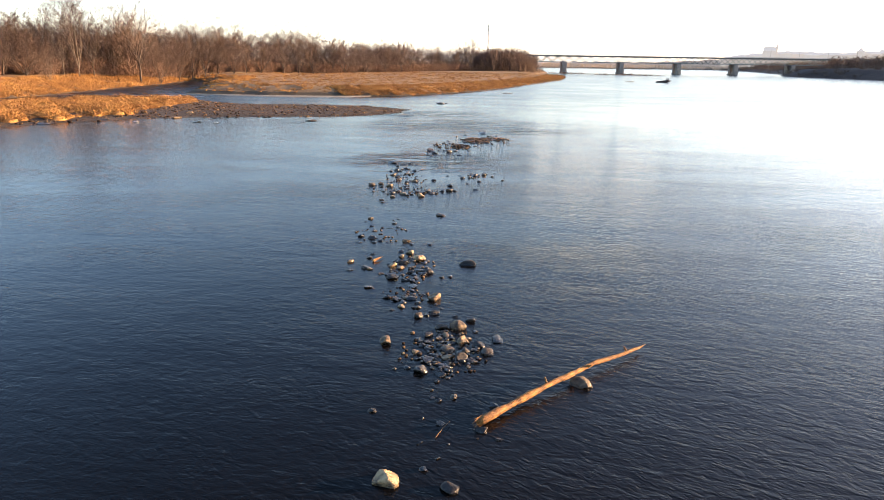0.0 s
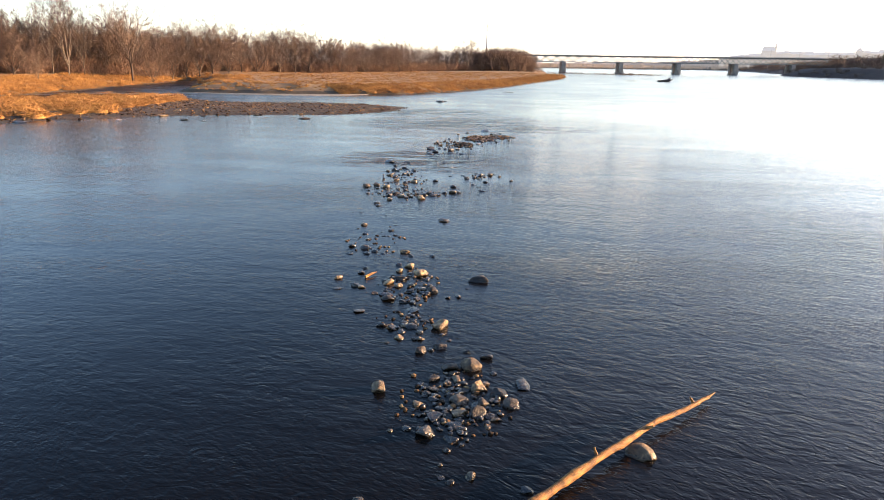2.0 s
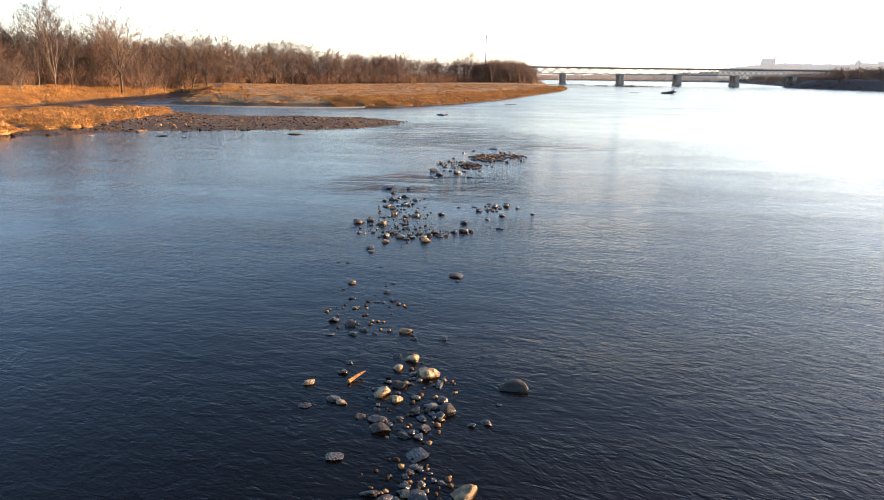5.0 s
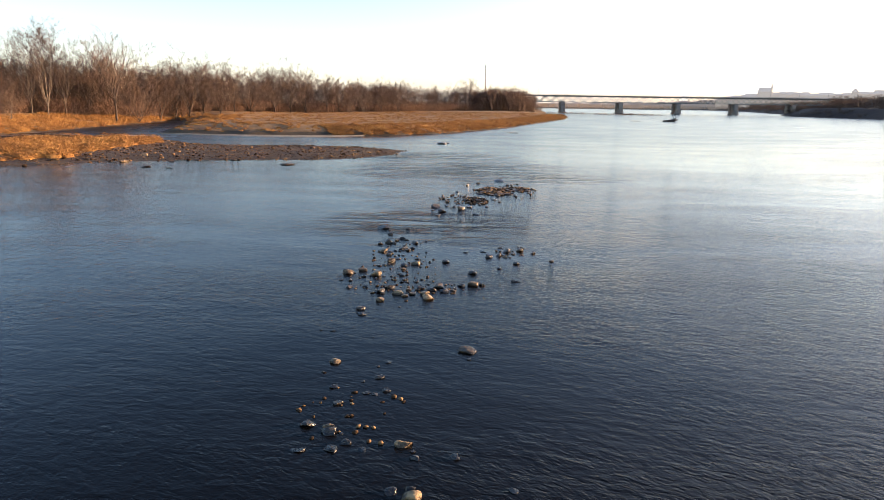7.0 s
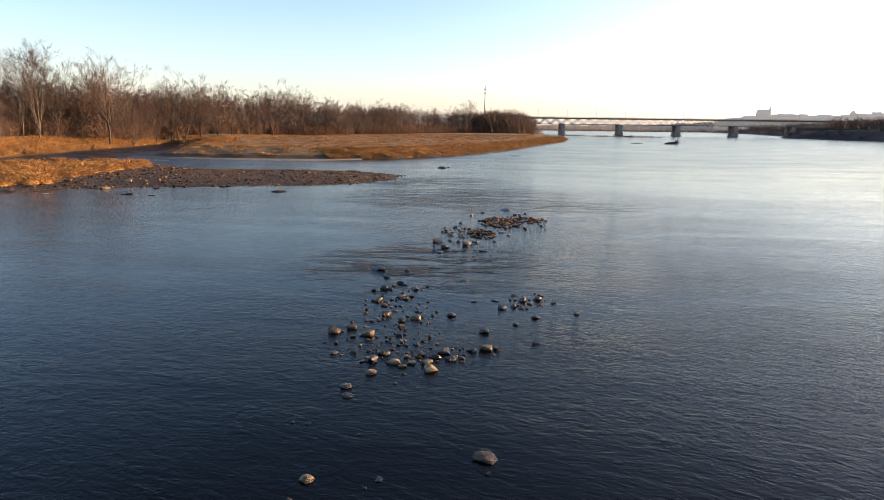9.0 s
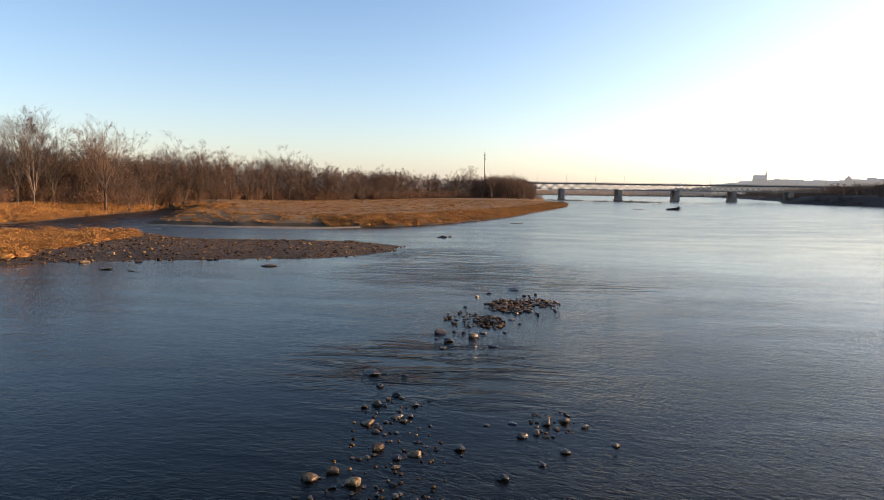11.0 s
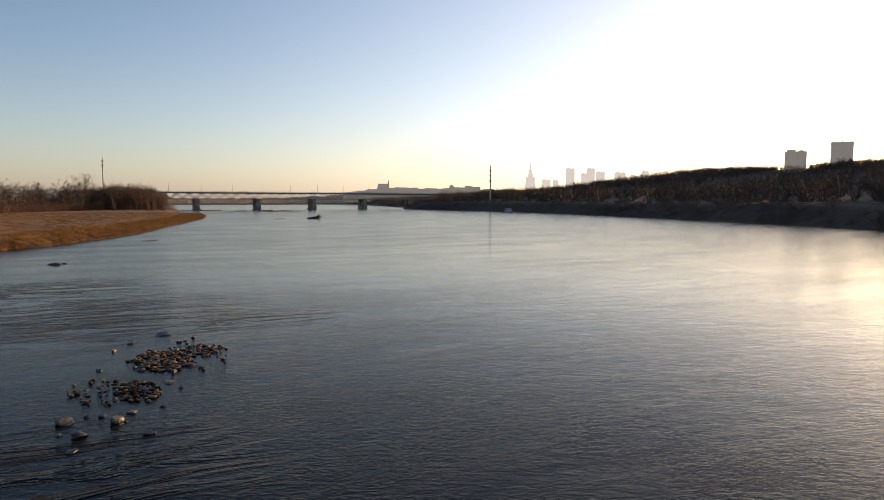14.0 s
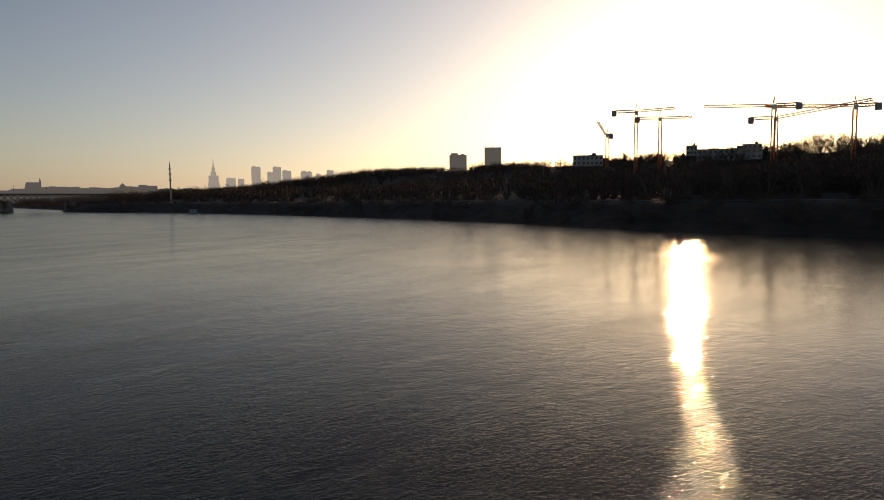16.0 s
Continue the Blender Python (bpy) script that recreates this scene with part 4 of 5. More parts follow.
def grow(seed, height, spread, stems, boughs=8, twigs=7, fork=0.3, thick=1.0, lift=0.35):
    """A leafless tree: trunk and limbs forking again and again, and its crown of fine twigs. Two Geos."""
    r = random.Random(seed)
    trunk, crown = Geo(), Geo()
    base = 0.011 * height * thick

    def aside(d, angle, up):
        """A direction that leaves d by an angle, drawn upwards."""
        a = d.cross(Vector((r.gauss(0, 1), r.gauss(0, 1), r.gauss(0, 1))))
        a = a.normalized() if a.length > 1e-4 else Vector((1, 0, 0))
        return (d * math.cos(angle) + a * math.sin(angle) + Vector((0, 0, up))).normalized()

    def on(line, u):
        k = min(int(u * (len(line) - 1)), len(line) - 2)
        return line[k].lerp(line[k + 1], u * (len(line) - 1) - k), (line[k + 1] - line[k]).normalized()

    top = Vector((r.uniform(-0.03, 0.03) * height, r.uniform(-0.03, 0.03) * height, height * fork))
    main = bend(Vector((0, 0, -0.3)), top, Vector((0, 0, 1)), 4, r, 0.012)
    trunk.tube(main, [base * (1.35, 1.0, 0.92, 0.86, 0.8)[k] for k in range(5)], 7)
    rest = height * (1 - fork)
    for i in range(stems):
        a = i * 2.39996 + r.uniform(-0.4, 0.4)
        wide = 0.12 if i == 0 else spread * r.uniform(0.55, 1.15)
        tall = rest * (1.0 if i == 0 else r.uniform(0.72, 0.97))
        tip = top + Vector((math.cos(a) * wide * height, math.sin(a) * wide * height, tall * (1 - 0.35 * wide)))
        p, _ = on(main, 1.0 if i == 0 else r.uniform(0.6, 1.0))
        stem = bend(p, tip, Vector((math.cos(a) * wide * 1.6, math.sin(a) * wide * 1.6, 0.8)), 7, r, 0.016)
        r0 = base * (0.62 if i == 0 else r.uniform(0.36, 0.52))
        trunk.tube(stem, [r0 * (1 - 0.94 * q / 7) + 0.012 for q in range(8)], 5, False)
        length = (tip - p).length
        for j in range(boughs):
            u = 0.14 + 0.84 * (j + r.random()) / boughs
            bp, bd = on(stem, u)
            d = aside(bd, r.uniform(0.45, 0.85), lift)
            bl = length * (0.48 - 0.26 * u) * r.uniform(0.75, 1.2)
            bough = bend(bp, bp + d * bl + Vector((0, 0, 0.10 * bl)), d, 4, r, 0.03)
            br = r0 * (1 - 0.8 * u) * 0.5
            trunk.tube(bough, [br * (1 - 0.85 * q / 4) + 0.010 for q in range(5)], 4, False)
            for _ in range(twigs):
                w = r.uniform(0.2, 1.0)
                tp, td = on(bough, w)
                d2 = aside(td, r.uniform(0.35, 0.85), 0.06)
                tl = bl * (0.62 - 0.25 * w) * r.uniform(0.7, 1.2)
                te = tp + d2 * tl + Vector((0, 0, 0.08 * tl))
                crown.tube([tp, te], [br * 0.3 + 0.012, 0.008], 3, False)
                for _ in range(5):
                    s0 = tp.lerp(te, r.uniform(0.2, 1.0))
                    d3 = aside(d2, r.uniform(0.3, 0.8), 0.04)
                    sl = tl * r.uniform(0.35, 0.6)
                    crown.blade(s0, s0 + d3 * sl, 0.016, r.uniform(0, 6.28))
                    for _ in range(4):
                        q0 = s0 + d3 * sl * r.uniform(0.25, 1.0)
                        crown.blade(q0, q0 + aside(d3, r.uniform(0.25, 0.8), 0.0) * sl * r.uniform(0.4, 0.7), 0.012, r.uniform(0, 6.28))
    return trunk, crown


def tree_kind(seed, bark, label, **shape):
    t, c = grow(seed, **shape)
    ob = thing("bare_tree", None, None, label, "tree", "trees along the river")
    part("trunk", t, bark, ob, "", True)
    part("crown", c, M_TWIG, ob)
    return ob, shape["height"]


KINDS = [
    tree_kind(11, M_BARK, "tall bare poplar with a wide open fan-shaped crown", height=26, spread=0.36, stems=10, boughs=9, fork=0.32, thick=1.1, lift=0.08),
    tree_kind(12, M_PALEBARK, "slender pale-barked bare poplar with upright branches", height=24, spread=0.20, stems=6, boughs=10, fork=0.14, thick=0.75, lift=0.3),
    tree_kind(13, M_BARK, "bare broad willow with dense fine brown twigs", height=17, spread=0.50, stems=11, boughs=8, fork=0.06, lift=0.0),
    tree_kind(14, M_BARK, "bare alder with a narrow crown of brown twigs", height=18, spread=0.26, stems=7, boughs=9, fork=0.12, lift=0.1),
    tree_kind(15, M_PALEBARK, "leaning bare willow with pale forked stems", height=14, spread=0.46, stems=8, boughs=8, fork=0.05, thick=0.7, lift=0.05),
    tree_kind(16, M_BARK, "bare rounded poplar with a full twiggy crown", height=21, spread=0.42, stems=11, boughs=8, fork=0.12, lift=0.02),
]


placed_first = [False] * len(KINDS)


def plant(kind, x, y, height, turn):
    ob, h = KINDS[kind]
    s = height / h
    m = pose(x, y, ground_at(x, y) - 0.1, 0, 0, turn) @ Matrix.Diagonal((s, s, s, 1))
    if placed_first[kind]:
        ob = copy_thing(ob, m)
        ob.scale = (s, s, s)
    else:
        placed_first[kind] = True
        ob.matrix_basis = m


def from_eye(az, dist):
    az *= 1.013
    return dist * math.sin(radians(az)), dist * math.cos(radians(az))


# the trees that stand out, by bearing and distance from the start of the flight
for kind, az, dist, height in ((0, -24.4, 255, 27), (1, -28.6, 250, 27), (1, -27.6, 262, 25), (1, -29.6, 258, 24), (2, -32.0, 235, 15), (5, -33.4, 245, 22),
                               (5, -19.6, 300, 25), (5, -18.6, 310, 22), (3, -21.6, 285, 20), (3, -20.6, 300, 21), (4, -30.6, 222, 10), (2, -23.0, 262, 14),
                               (3, -16.4, 320, 21), (2, -15.2, 330, 18), (5, -13.4, 345, 23), (5, -12.2, 360, 24), (3, -11.0, 365, 21), (3, -14.4, 350, 19),
                               (4, -7.6, 372, 15), (4, -6.4, 380, 14), (3, -9.4, 390, 19), (2, -8.4, 400, 18), (5, -5.0, 430, 19), (3, -3.6, 440, 18),
                               (1, 2.1, 560, 25), (3, -26.2, 270, 19), (1, -25.6, 285, 21), (2, -17.4, 305, 15), (3, -31.2, 262, 20), (1, -35.2, 240, 22), (5, -36.4, 250, 21)):
    x, y = from_eye(az, dist)
    plant(kind, x * 1.03, y * 1.03, height * 1.02, rng.uniform(0, 360))

# a stand of taller trees on the far crest
for kind, az, dist, height in ((5, 86.4, 600, 19), (2, 85.8, 595, 15), (5, 87.2, 605, 20), (2, 87.9, 595, 18), (5, 88.6, 600, 18), (3, 85.2, 600, 14), (2, 89.4, 600, 14), (2, 86.8, 590, 16),
                               (3, 61.0, 780, 13), (5, 73.0, 690, 14), (2, 66.5, 730, 13), (2, 42.6, 1000, 16)):
    x, y = from_eye(az, dist)
    plant(kind, x - 3.5, y + 35, height, rng.uniform(0, 360))

# lighter trees and brush for the woods, one unit high
def light_tree(seed, spread, low, stems, boughs, twigs, fine, wide=1.0):
    """A light leafless tree, one unit high: stems, boughs and twigs forking upwards."""
    r = random.Random(seed)
    g = Geo()

    def aside(d, angle, up):
        a = d.cross(Vector((r.gauss(0, 1), r.gauss(0, 1), r.gauss(0, 1)))).normalized()
        return (d * math.cos(angle) + a * math.sin(angle) + Vector((0, 0, up))).normalized()

    for k in range(stems):
        a = k * 6.283 / stems + r.uniform(-0.6, 0.6)
        w = spread * r.uniform(0.3, 0.9)
        top = Vector((math.cos(a) * w, math.sin(a) * w, r.uniform(0.78, 1.0)))
        half = Vector((top.x * 0.35, top.y * 0.35, 0.45))
        g.tube([(0, 0, -0.02), tuple(half), tuple(top)], [0.009 * wide, 0.005 * wide, 0.0015], 3, False)
        for j in range(boughs):
            u = low + (0.98 - low) * (j + r.random()) / boughs
            p = half * (u / 0.48) if u < 0.48 else half.lerp(top, (u - 0.48) / 0.52)
            d = aside((top - half).normalized(), r.uniform(0.55, 1.2), 0.06)
            n = (0.42 - 0.26 * u) * r.uniform(0.75, 1.2)
            g.blade(p, p + d * n, 0.0034 * wide, r.uniform(0, 6.28))
            for _ in range(twigs):
                s0 = p + d * n * r.uniform(0.2, 1.0)
                d1 = aside(d, r.uniform(0.3, 0.9), 0.05)
                n1 = n * r.uniform(0.3, 0.6)
                g.blade(s0, s0 + d1 * n1, 0.0021 * wide, r.uniform(0, 6.28))
                for _ in range(fine):
                    s1 = s0 + d1 * n1 * r.uniform(0.15, 1.0)
                    g.blade(s1, s1 + aside(d1, r.uniform(0.25, 0.9), 0.0) * n1 * r.uniform(0.4, 0.8), 0.0015 * wide, r.uniform(0, 6.28))
    return triangles(g)


LIGHT = [light_tree(70 + k, (0.34, 0.42, 0.26, 0.38, 0.30, 0.46)[k], 0.14, (3, 4, 2, 3, 3, 4)[k], (8, 6, 11, 8, 8, 6)[k], 6, 5, 1.25) for k in range(6)]
FUZZ = [light_tree(80 + k, (0.42, 0.46, 0.38, 0.44)[k], 0.06, 4, 6, 5, 4, 1.9) for k in range(4)]
CREST = [light_tree(180 + k, (0.36, 0.44, 0.30, 0.40)[k], 0.10, 3, 6, 4, 1, 4.6) for k in range(4)]


def shrub(seed, stems):
    r = random.Random(seed)
    g = Geo()
    for _ in range(stems):
        a = r.uniform(0, 6.28)
        p = Vector((r.gauss(0, 0.2), r.gauss(0, 0.2), -0.05))
        q = p + Vector((math.cos(a) * r.uniform(0.1, 0.5), math.sin(a) * r.uniform(0.1, 0.5), r.uniform(0.5, 1.0)))
        g.blade(p, q, 0.012, r.uniform(0, 6.28))
        for _ in range(6):
            s0 = p.lerp(q, r.uniform(0.15, 0.9))
            g.blade(s0, s0 + Vector((r.gauss(0, 0.2), r.gauss(0, 0.2), r.uniform(0.05, 0.35))), 0.010, r.uniform(0, 6.28))
    return triangles(g)


SHRUBS = [shrub(90 + k, 26) for k in range(4)]


def woods(name, bases, rows, mat, label):
    scatter(name, bases, rows, mat, label, "woods")


r4 = random.Random(44)
line = [(-38, 225), (-34, 240), (-30, 250), (-25, 262), (-20, 300), (-15, 335), (-10, 375), (-5, 430), (0, 520), (5, 600), (7.2, 640)]


def edge_distance(az):
    return 1.03 * float(np.interp(az, [a for a, _ in line], [d for _, d in line]))


rows, low = [], []
for k in range(540):
    az = r4.uniform(-40, 6.4)
    d = edge_distance(az) + 14 + 85 * r4.random() ** 1.3
    x, y = from_eye(az, d)
    h = r4.uniform(12, 19) * (1.08 if az < -10 else 1.12)
    rows.append((r4.randrange(6), x, y, ground_at(x, y) - 0.2, h, h, h, r4.uniform(0, 6.28)))
woods("riverside_woods", LIGHT, rows, M_TWIG, "dense leafless brown riverside woods")
for k in range(1100):
    az = r4.uniform(-40, 7.0)
    d = edge_distance(az) + 7 + 62 * r4.random() ** 1.2
    x, y = from_eye(az, d)
    h = r4.uniform(3, 7.5)
    low.append((r4.randrange(4), x, y, ground_at(x, y) - 0.1, h * 1.1, h * 1.1, h, r4.uniform(0, 6.28)))
woods("riverside_brush", SHRUBS, low, M_BRUSH, "tangled reddish-brown brush under bare trees")
# the rounded thicket beside the bridge
rows = []
for k in range(170):
    az = r4.uniform(2.4, 7.6)
    d = r4.uniform(585, 690)
    x, y = from_eye(az, d)
    h = (9 + 12.5 * math.sqrt(max(0.0, 1 - ((az - 5.0) / 2.75) ** 2))) * r4.uniform(0.85, 1.05)
    rows.append((r4.randrange(4), x, y, ground_at(x, y) - 0.6, h * 0.7, h * 0.7, h, r4.uniform(0, 6.28)))
for k in range(60):
    x, y = r4.uniform(75, 118), r4.uniform(560, 720)
    if inside_by(WEST, np.array([x]), np.array([y]))[0] > 3:
        h = r4.uniform(4, 8)
        rows.append((r4.randrange(4), x, y, ground_at(x, y), h, h, h, r4.uniform(0, 6.28)))
woods("bridge_thicket", FUZZ, rows, M_TWIG, "dense dark leafless thicket beside the bridge")

# the wooded scarp on the far side
shore = np.array(EAST[2:18], float)
seg = np.hypot(*np.diff(shore, axis=0).T)
run = np.concatenate([[0], np.cumsum(seg)])


def along_shore(u, back):
    """A place u metres along the far shore, that far behind it."""
    j = min(int(np.searchsorted(run, u, side="right")) - 1, len(seg) - 1)
    t = (shore[j + 1] - shore[j]) / seg[j]
    p = shore[j] + t * (u - run[j])
    return p[0] + t[1] * back, p[1] - t[0] * back


U0, U1 = float(run[0]) + 40, float(run[-1])
rows, low = [], []
for k in range(3300):
    back = (r4.uniform(40, 130), r4.uniform(372, 398), r4.uniform(100, 380), r4.uniform(376, 420), r4.uniform(180, 385))[k % 5]
    u = U0 + (U1 - U0) * r4.random() ** 1.7
    x, y = along_shore(u, back)
    grown = float(np.clip((560 - u) / 260, 0, 1))
    h = 4.5 * grown * r4.uniform(0.5, 1.2) + r4.uniform(5.5, 8.5) + (r4.random() < 0.06) * 3 if back > 365 else r4.uniform(9, 13) + 2.5 * grown
    rows.append((r4.randrange(4), x, y, ground_at(x, y) - 0.16 * h, h * 1.6, h * 1.6, h * 1.15, r4.uniform(0, 6.28)))
for k in range(16):
    x, y = from_eye(r4.uniform(85.2, 89.8), r4.uniform(585, 610))
    h = r4.uniform(9, 14)
    rows.append((r4.randrange(4), x - 3.5, y + 35, ground_at(x - 3.5, y + 35) - 1, h * 1.1, h * 1.1, h, r4.uniform(0, 6.28)))
for k in range(420):
    x, y = along_shore(U0 + 620 * r4.random(), r4.uniform(360, 404))
    h = r4.uniform(3, 8)
    rows.append((4 + r4.randrange(4), x, y, ground_at(x, y) - 0.3, h * 1.5, h * 1.5, h, r4.uniform(0, 6.28)))
woods("scarp_woods", CREST + SHRUBS, rows, M_TWIG, "dark leafless woods covering the far river scarp")
for k in range(700):
    x, y = along_shore(U0 + (U1 - U0) * r4.random() ** 1.7, r4.uniform(2, 46))
    h = r4.uniform(1.5, 5.0)
    low.append((r4.randrange(4), x, y, ground_at(x, y) - 0.1, h * 1.6, h * 1.6, h, r4.uniform(0, 6.28)))
woods("scarp_brush", SHRUBS, low, M_TWIG, "dark brown brush on the far embankment")

# scrub and stranded brush on the low bars above the piers
rows = []
for cx, cy, rx, ry in ISLETS[3:5] + ISLETS[6:]:
    for _ in range(26):
        a, d = r4.uniform(0, 6.283), math.sqrt(r4.random())
        h = r4.uniform(0.7, 1.9)
        rows.append((r4.randrange(4), cx + rx * 0.75 * d * math.cos(a), cy + ry * 0.7 * d * math.sin(a), 0.05, h * 2.2, h * 1.6, h, r4.uniform(0, 6.283)))
woods("islet_brush", SHRUBS, rows, M_BRUSH, "dark scrub and drift on low river bars")

# low far woods beyond the bridge, glowing faintly to stand for haze
rows = []
for k in range(300):
    x = r4.uniform(60, 900)
    y = 1455 + r4.uniform(0, 60) + max(0, x - 700) * 0.6
    h = r4.uniform(7, 12)
    rows.append((r4.randrange(4), x, y, ground_at(x, y) - 0.5, h * 1.4, h * 1.4, h, r4.uniform(0, 6.28)))
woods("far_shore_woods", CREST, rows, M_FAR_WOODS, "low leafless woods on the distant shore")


# the wooded ridge that closes the valley, its haze painted as glow
def far_ridge():
    r = random.Random(17)
    V, F = [], []
    for k in range(361):
        az = 6.0 + k * 0.1
        slope = float(np.interp(az, (6, 9, 18, 22, 24, 27, 30, 34, 42), (0.001, 0.0015, 0.004, 0.008, 0.0125, 0.0155, 0.015, 0.017, 0.017)))
        d = 1850.0
        z = 9 + d * slope + r.uniform(-1.2, 1.2) + 1.5 * math.sin(k * 0.37)
        a = radians(az)
        for dist, h in ((d - 60, -1.0), (d - 25, z * 0.7), (d, z), (d + 200, z), (d + 260, -1.0)):
            V.append((dist * math.sin(a), 30 + dist * math.cos(a), h))
        if k:
            F += [((k - 1) * 5 + j, k * 5 + j, k * 5 + j + 1, (k - 1) * 5 + j + 1) for j in range(4)]
    me = bpy.data.meshes.new("backdrop")
    me.from_pydata(V, [], F)
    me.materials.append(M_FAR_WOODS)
    tagged(new("backdrop", me), "hazy mauve wooded ridge closing the river valley", "ridge", "", "structure")


far_ridge()


# ---- the railway and road bridge ----
BY, B0, B1, SPAN = 755.0, 10.0, 600.0, 63.6
PIERS = [133.5 + SPAN * k for k in range(-1, 7)]


def bridge():
    ob = thing("truss_bridge", None, None, "long two-deck grey steel truss bridge on stone piers", "bridge")
    zb, zt = 11.3, 17.3
    part("upper_deck", Geo().box(((B0 + B1) / 2, BY, zt + 0.55), (B1 - B0, 17.5, 1.1)), M_DECK, ob, "grey concrete road deck")
    part("lower_deck", Geo().box(((B0 + B1) / 2, BY, zb - 0.1), (B1 - B0, 12.0, 0.6)), M_DECK, ob, "lower tram deck")
    for side in (-6.6, 6.6):
        for nm, z, s in (("top_chord", zt, 0.65), ("bottom_chord", zb, 0.75)):
            part(nm, Geo().box(((B0 + B1) / 2, BY + side, z), (B1 - B0, 0.6, s)), M_STEEL, ob)
        rail = Geo().box(((B0 + B1) / 2, BY + side * 1.3, zt + 2.0), (B1 - B0, 0.08, 0.1)).box(((B0 + B1) / 2, BY + side * 1.3, zt + 1.5), (B1 - B0, 0.06, 0.06))
        for k in range(int((B1 - B0) / 5)):
            rail.box((B0 + 5 * k, BY + side * 1.3, zt + 1.5), (0.12, 0.1, 1.1))
        part("railing", rail, M_STEEL, ob)
        n = 96
        w = (B1 - B0) / n
        for k in range(n):
            x0, x1 = B0 + k * w, B0 + (k + 1) * w
            g = Geo().tube([(x0, BY + side, zb), (x1, BY + side, zt)] if k % 2 == 0 else [(x0, BY + side, zt), (x1, BY + side, zb)], [0.46, 0.46], 4)
            part("diagonal", g, M_STEEL, ob)
    for k, x in enumerate(PIERS):
        for yy in (-5.0, 5.0):
            pier = part("pier", Geo().box((x, BY + yy, 4.95), (4.3, 5.4, 11.9)), M_PIER, ob, "weathered stone bridge pier")
            part("pier_cap", Geo().box((x, BY + yy, 10.7), (4.8, 5.8, 0.4)), M_PIER, pier)
            part("pier_footing", Geo().box((x, BY + yy, 0.2), (6.4, 6.6, 1.4)), M_PIER, pier)
        part("cutwater", Geo().tube([(x, BY - 9.2, -1), (x, BY - 9.2, 4.5)], [2.4, 2.2], 10), M_PIER, ob)
    for x in np.arange(74, 570, 31.8):
        g = Geo().tube([(x, BY - 8.4, zt + 1), (x, BY - 8.4, zt + 9.5)], [0.16, 0.1], 6).box((x, BY - 7.6, zt + 9.5), (0.3, 1.8, 0.15))
        part("lamp_post", g, M_STEEL, ob)


bridge()


# ---- masts ----
def mast(az, dist, top, label, arms, cx=0.0, cy=0.0):
    x, y = from_eye(az, dist)
    x, y = x + cx, y + cy
    ob = thing("tall_mast", None, None, label, "mast", "tall masts", at=(x, y, 0))
    part("shaft", Geo().tube([(0, 0, 0), (0, 0, top * 0.5), (0, 0, top)], [1.0, 0.8, 0.45], 10), M_CONCRETE, ob)
    for z in arms:
        part("platform", Geo().tube([(0, 0, z - 0.4), (0, 0, z + 0.4)], [1.3, 1.3], 8).box((0, 0, z + 0.9), (3.4, 0.3, 0.3)), M_STEEL, ob)
    part("antenna", Geo().tube([(0, 0, top), (0, 0, top + 3)], [0.15, 0.08], 5), M_STEEL, ob)


mast(3.6, 900, 59, "slender grey concrete mast behind the trees", (50, 55))
mast(34.9, 690, 46, "tall slender grey mast with small platforms", (30, 36, 41), -1.7, 30.6)


# ---- tower cranes on the far scarp ----
def lattice(geo, p, q, w, bays, r):
    p, q = Vector(p), Vector(q)
    d = (q - p).normalized()
    a = d.cross(Vector((0, 0, 1)))
    a = (a if a.length > 0.1 else Vector((1, 0, 0))).normalized()
    b = d.cross(a)
    corner = [(a * i + b * j) * (w / 2) for i, j in ((1, 1), (1, -1), (-1, -1), (-1, 1))]
    for c in corner:
        geo.tube([p + c, q + c], [r, r], 4, False)
    for k in range(bays):
        u, v = p.lerp(q, k / bays), p.lerp(q, (k + 1) / bays)
        for i in range(4):
            geo.tube([u + corner[i], v + corner[(i + 1) % 4]], [r * 0.7, r * 0.7], 3, False)
    return geo


def crane(az, dist, top, turn, jib, back, raised=0.0):
    x, y = from_eye(az, dist)
    x, y = x - 2.9, y + 34.7
    z0 = ground_at(x, y)
    ob = thing("tower_crane", None, None, "orange and white tower crane rising above bare trees", "crane", "tower cranes", at=(x, y, z0), rz=radians(turn))
    h = top - z0
    part("mast", lattice(Geo(), (0, 0, 0), (0, 0, h), 2.0, 22, 0.24), M_CRANE, ob)
    part("cab", Geo().box((0, 1.4, h + 0.6), (2.2, 1.8, 2.6)), M_WHITE, ob, "white operator cab")
    up = math.tan(radians(raised))
    part("jib", lattice(Geo(), (1, 0, h + 1.6), (jib, 0, h + 1.6 + up * jib), 1.4, 26, 0.20), M_CRANE, ob)
    part("counter_jib", lattice(Geo(), (-1, 0, h + 1.6), (-back, 0, h + 1.6), 1.6, 6, 0.24), M_CRANE, ob)
    part("counterweight", Geo().box((-back, 0, h + 0.4), (3.2, 2.2, 4.0)), M_CONCRETE, ob)
    part("apex", Geo().tube([(0.6, 0, h + 1.5), (0, 0, h + 7)], [0.3, 0.12], 4).tube([(-0.6, 0, h + 1.5), (0, 0, h + 7)], [0.3, 0.12], 4), M_CRANE, ob)
    part("tie_rod", Geo().tube([(0, 0, h + 7), (jib * 0.6, 0, h + 2.4 + up * jib * 0.6)], [0.13, 0.13], 3).tube([(0, 0, h + 7), (-back, 0, h + 2.2)], [0.13, 0.13], 3), M_STEEL, ob)


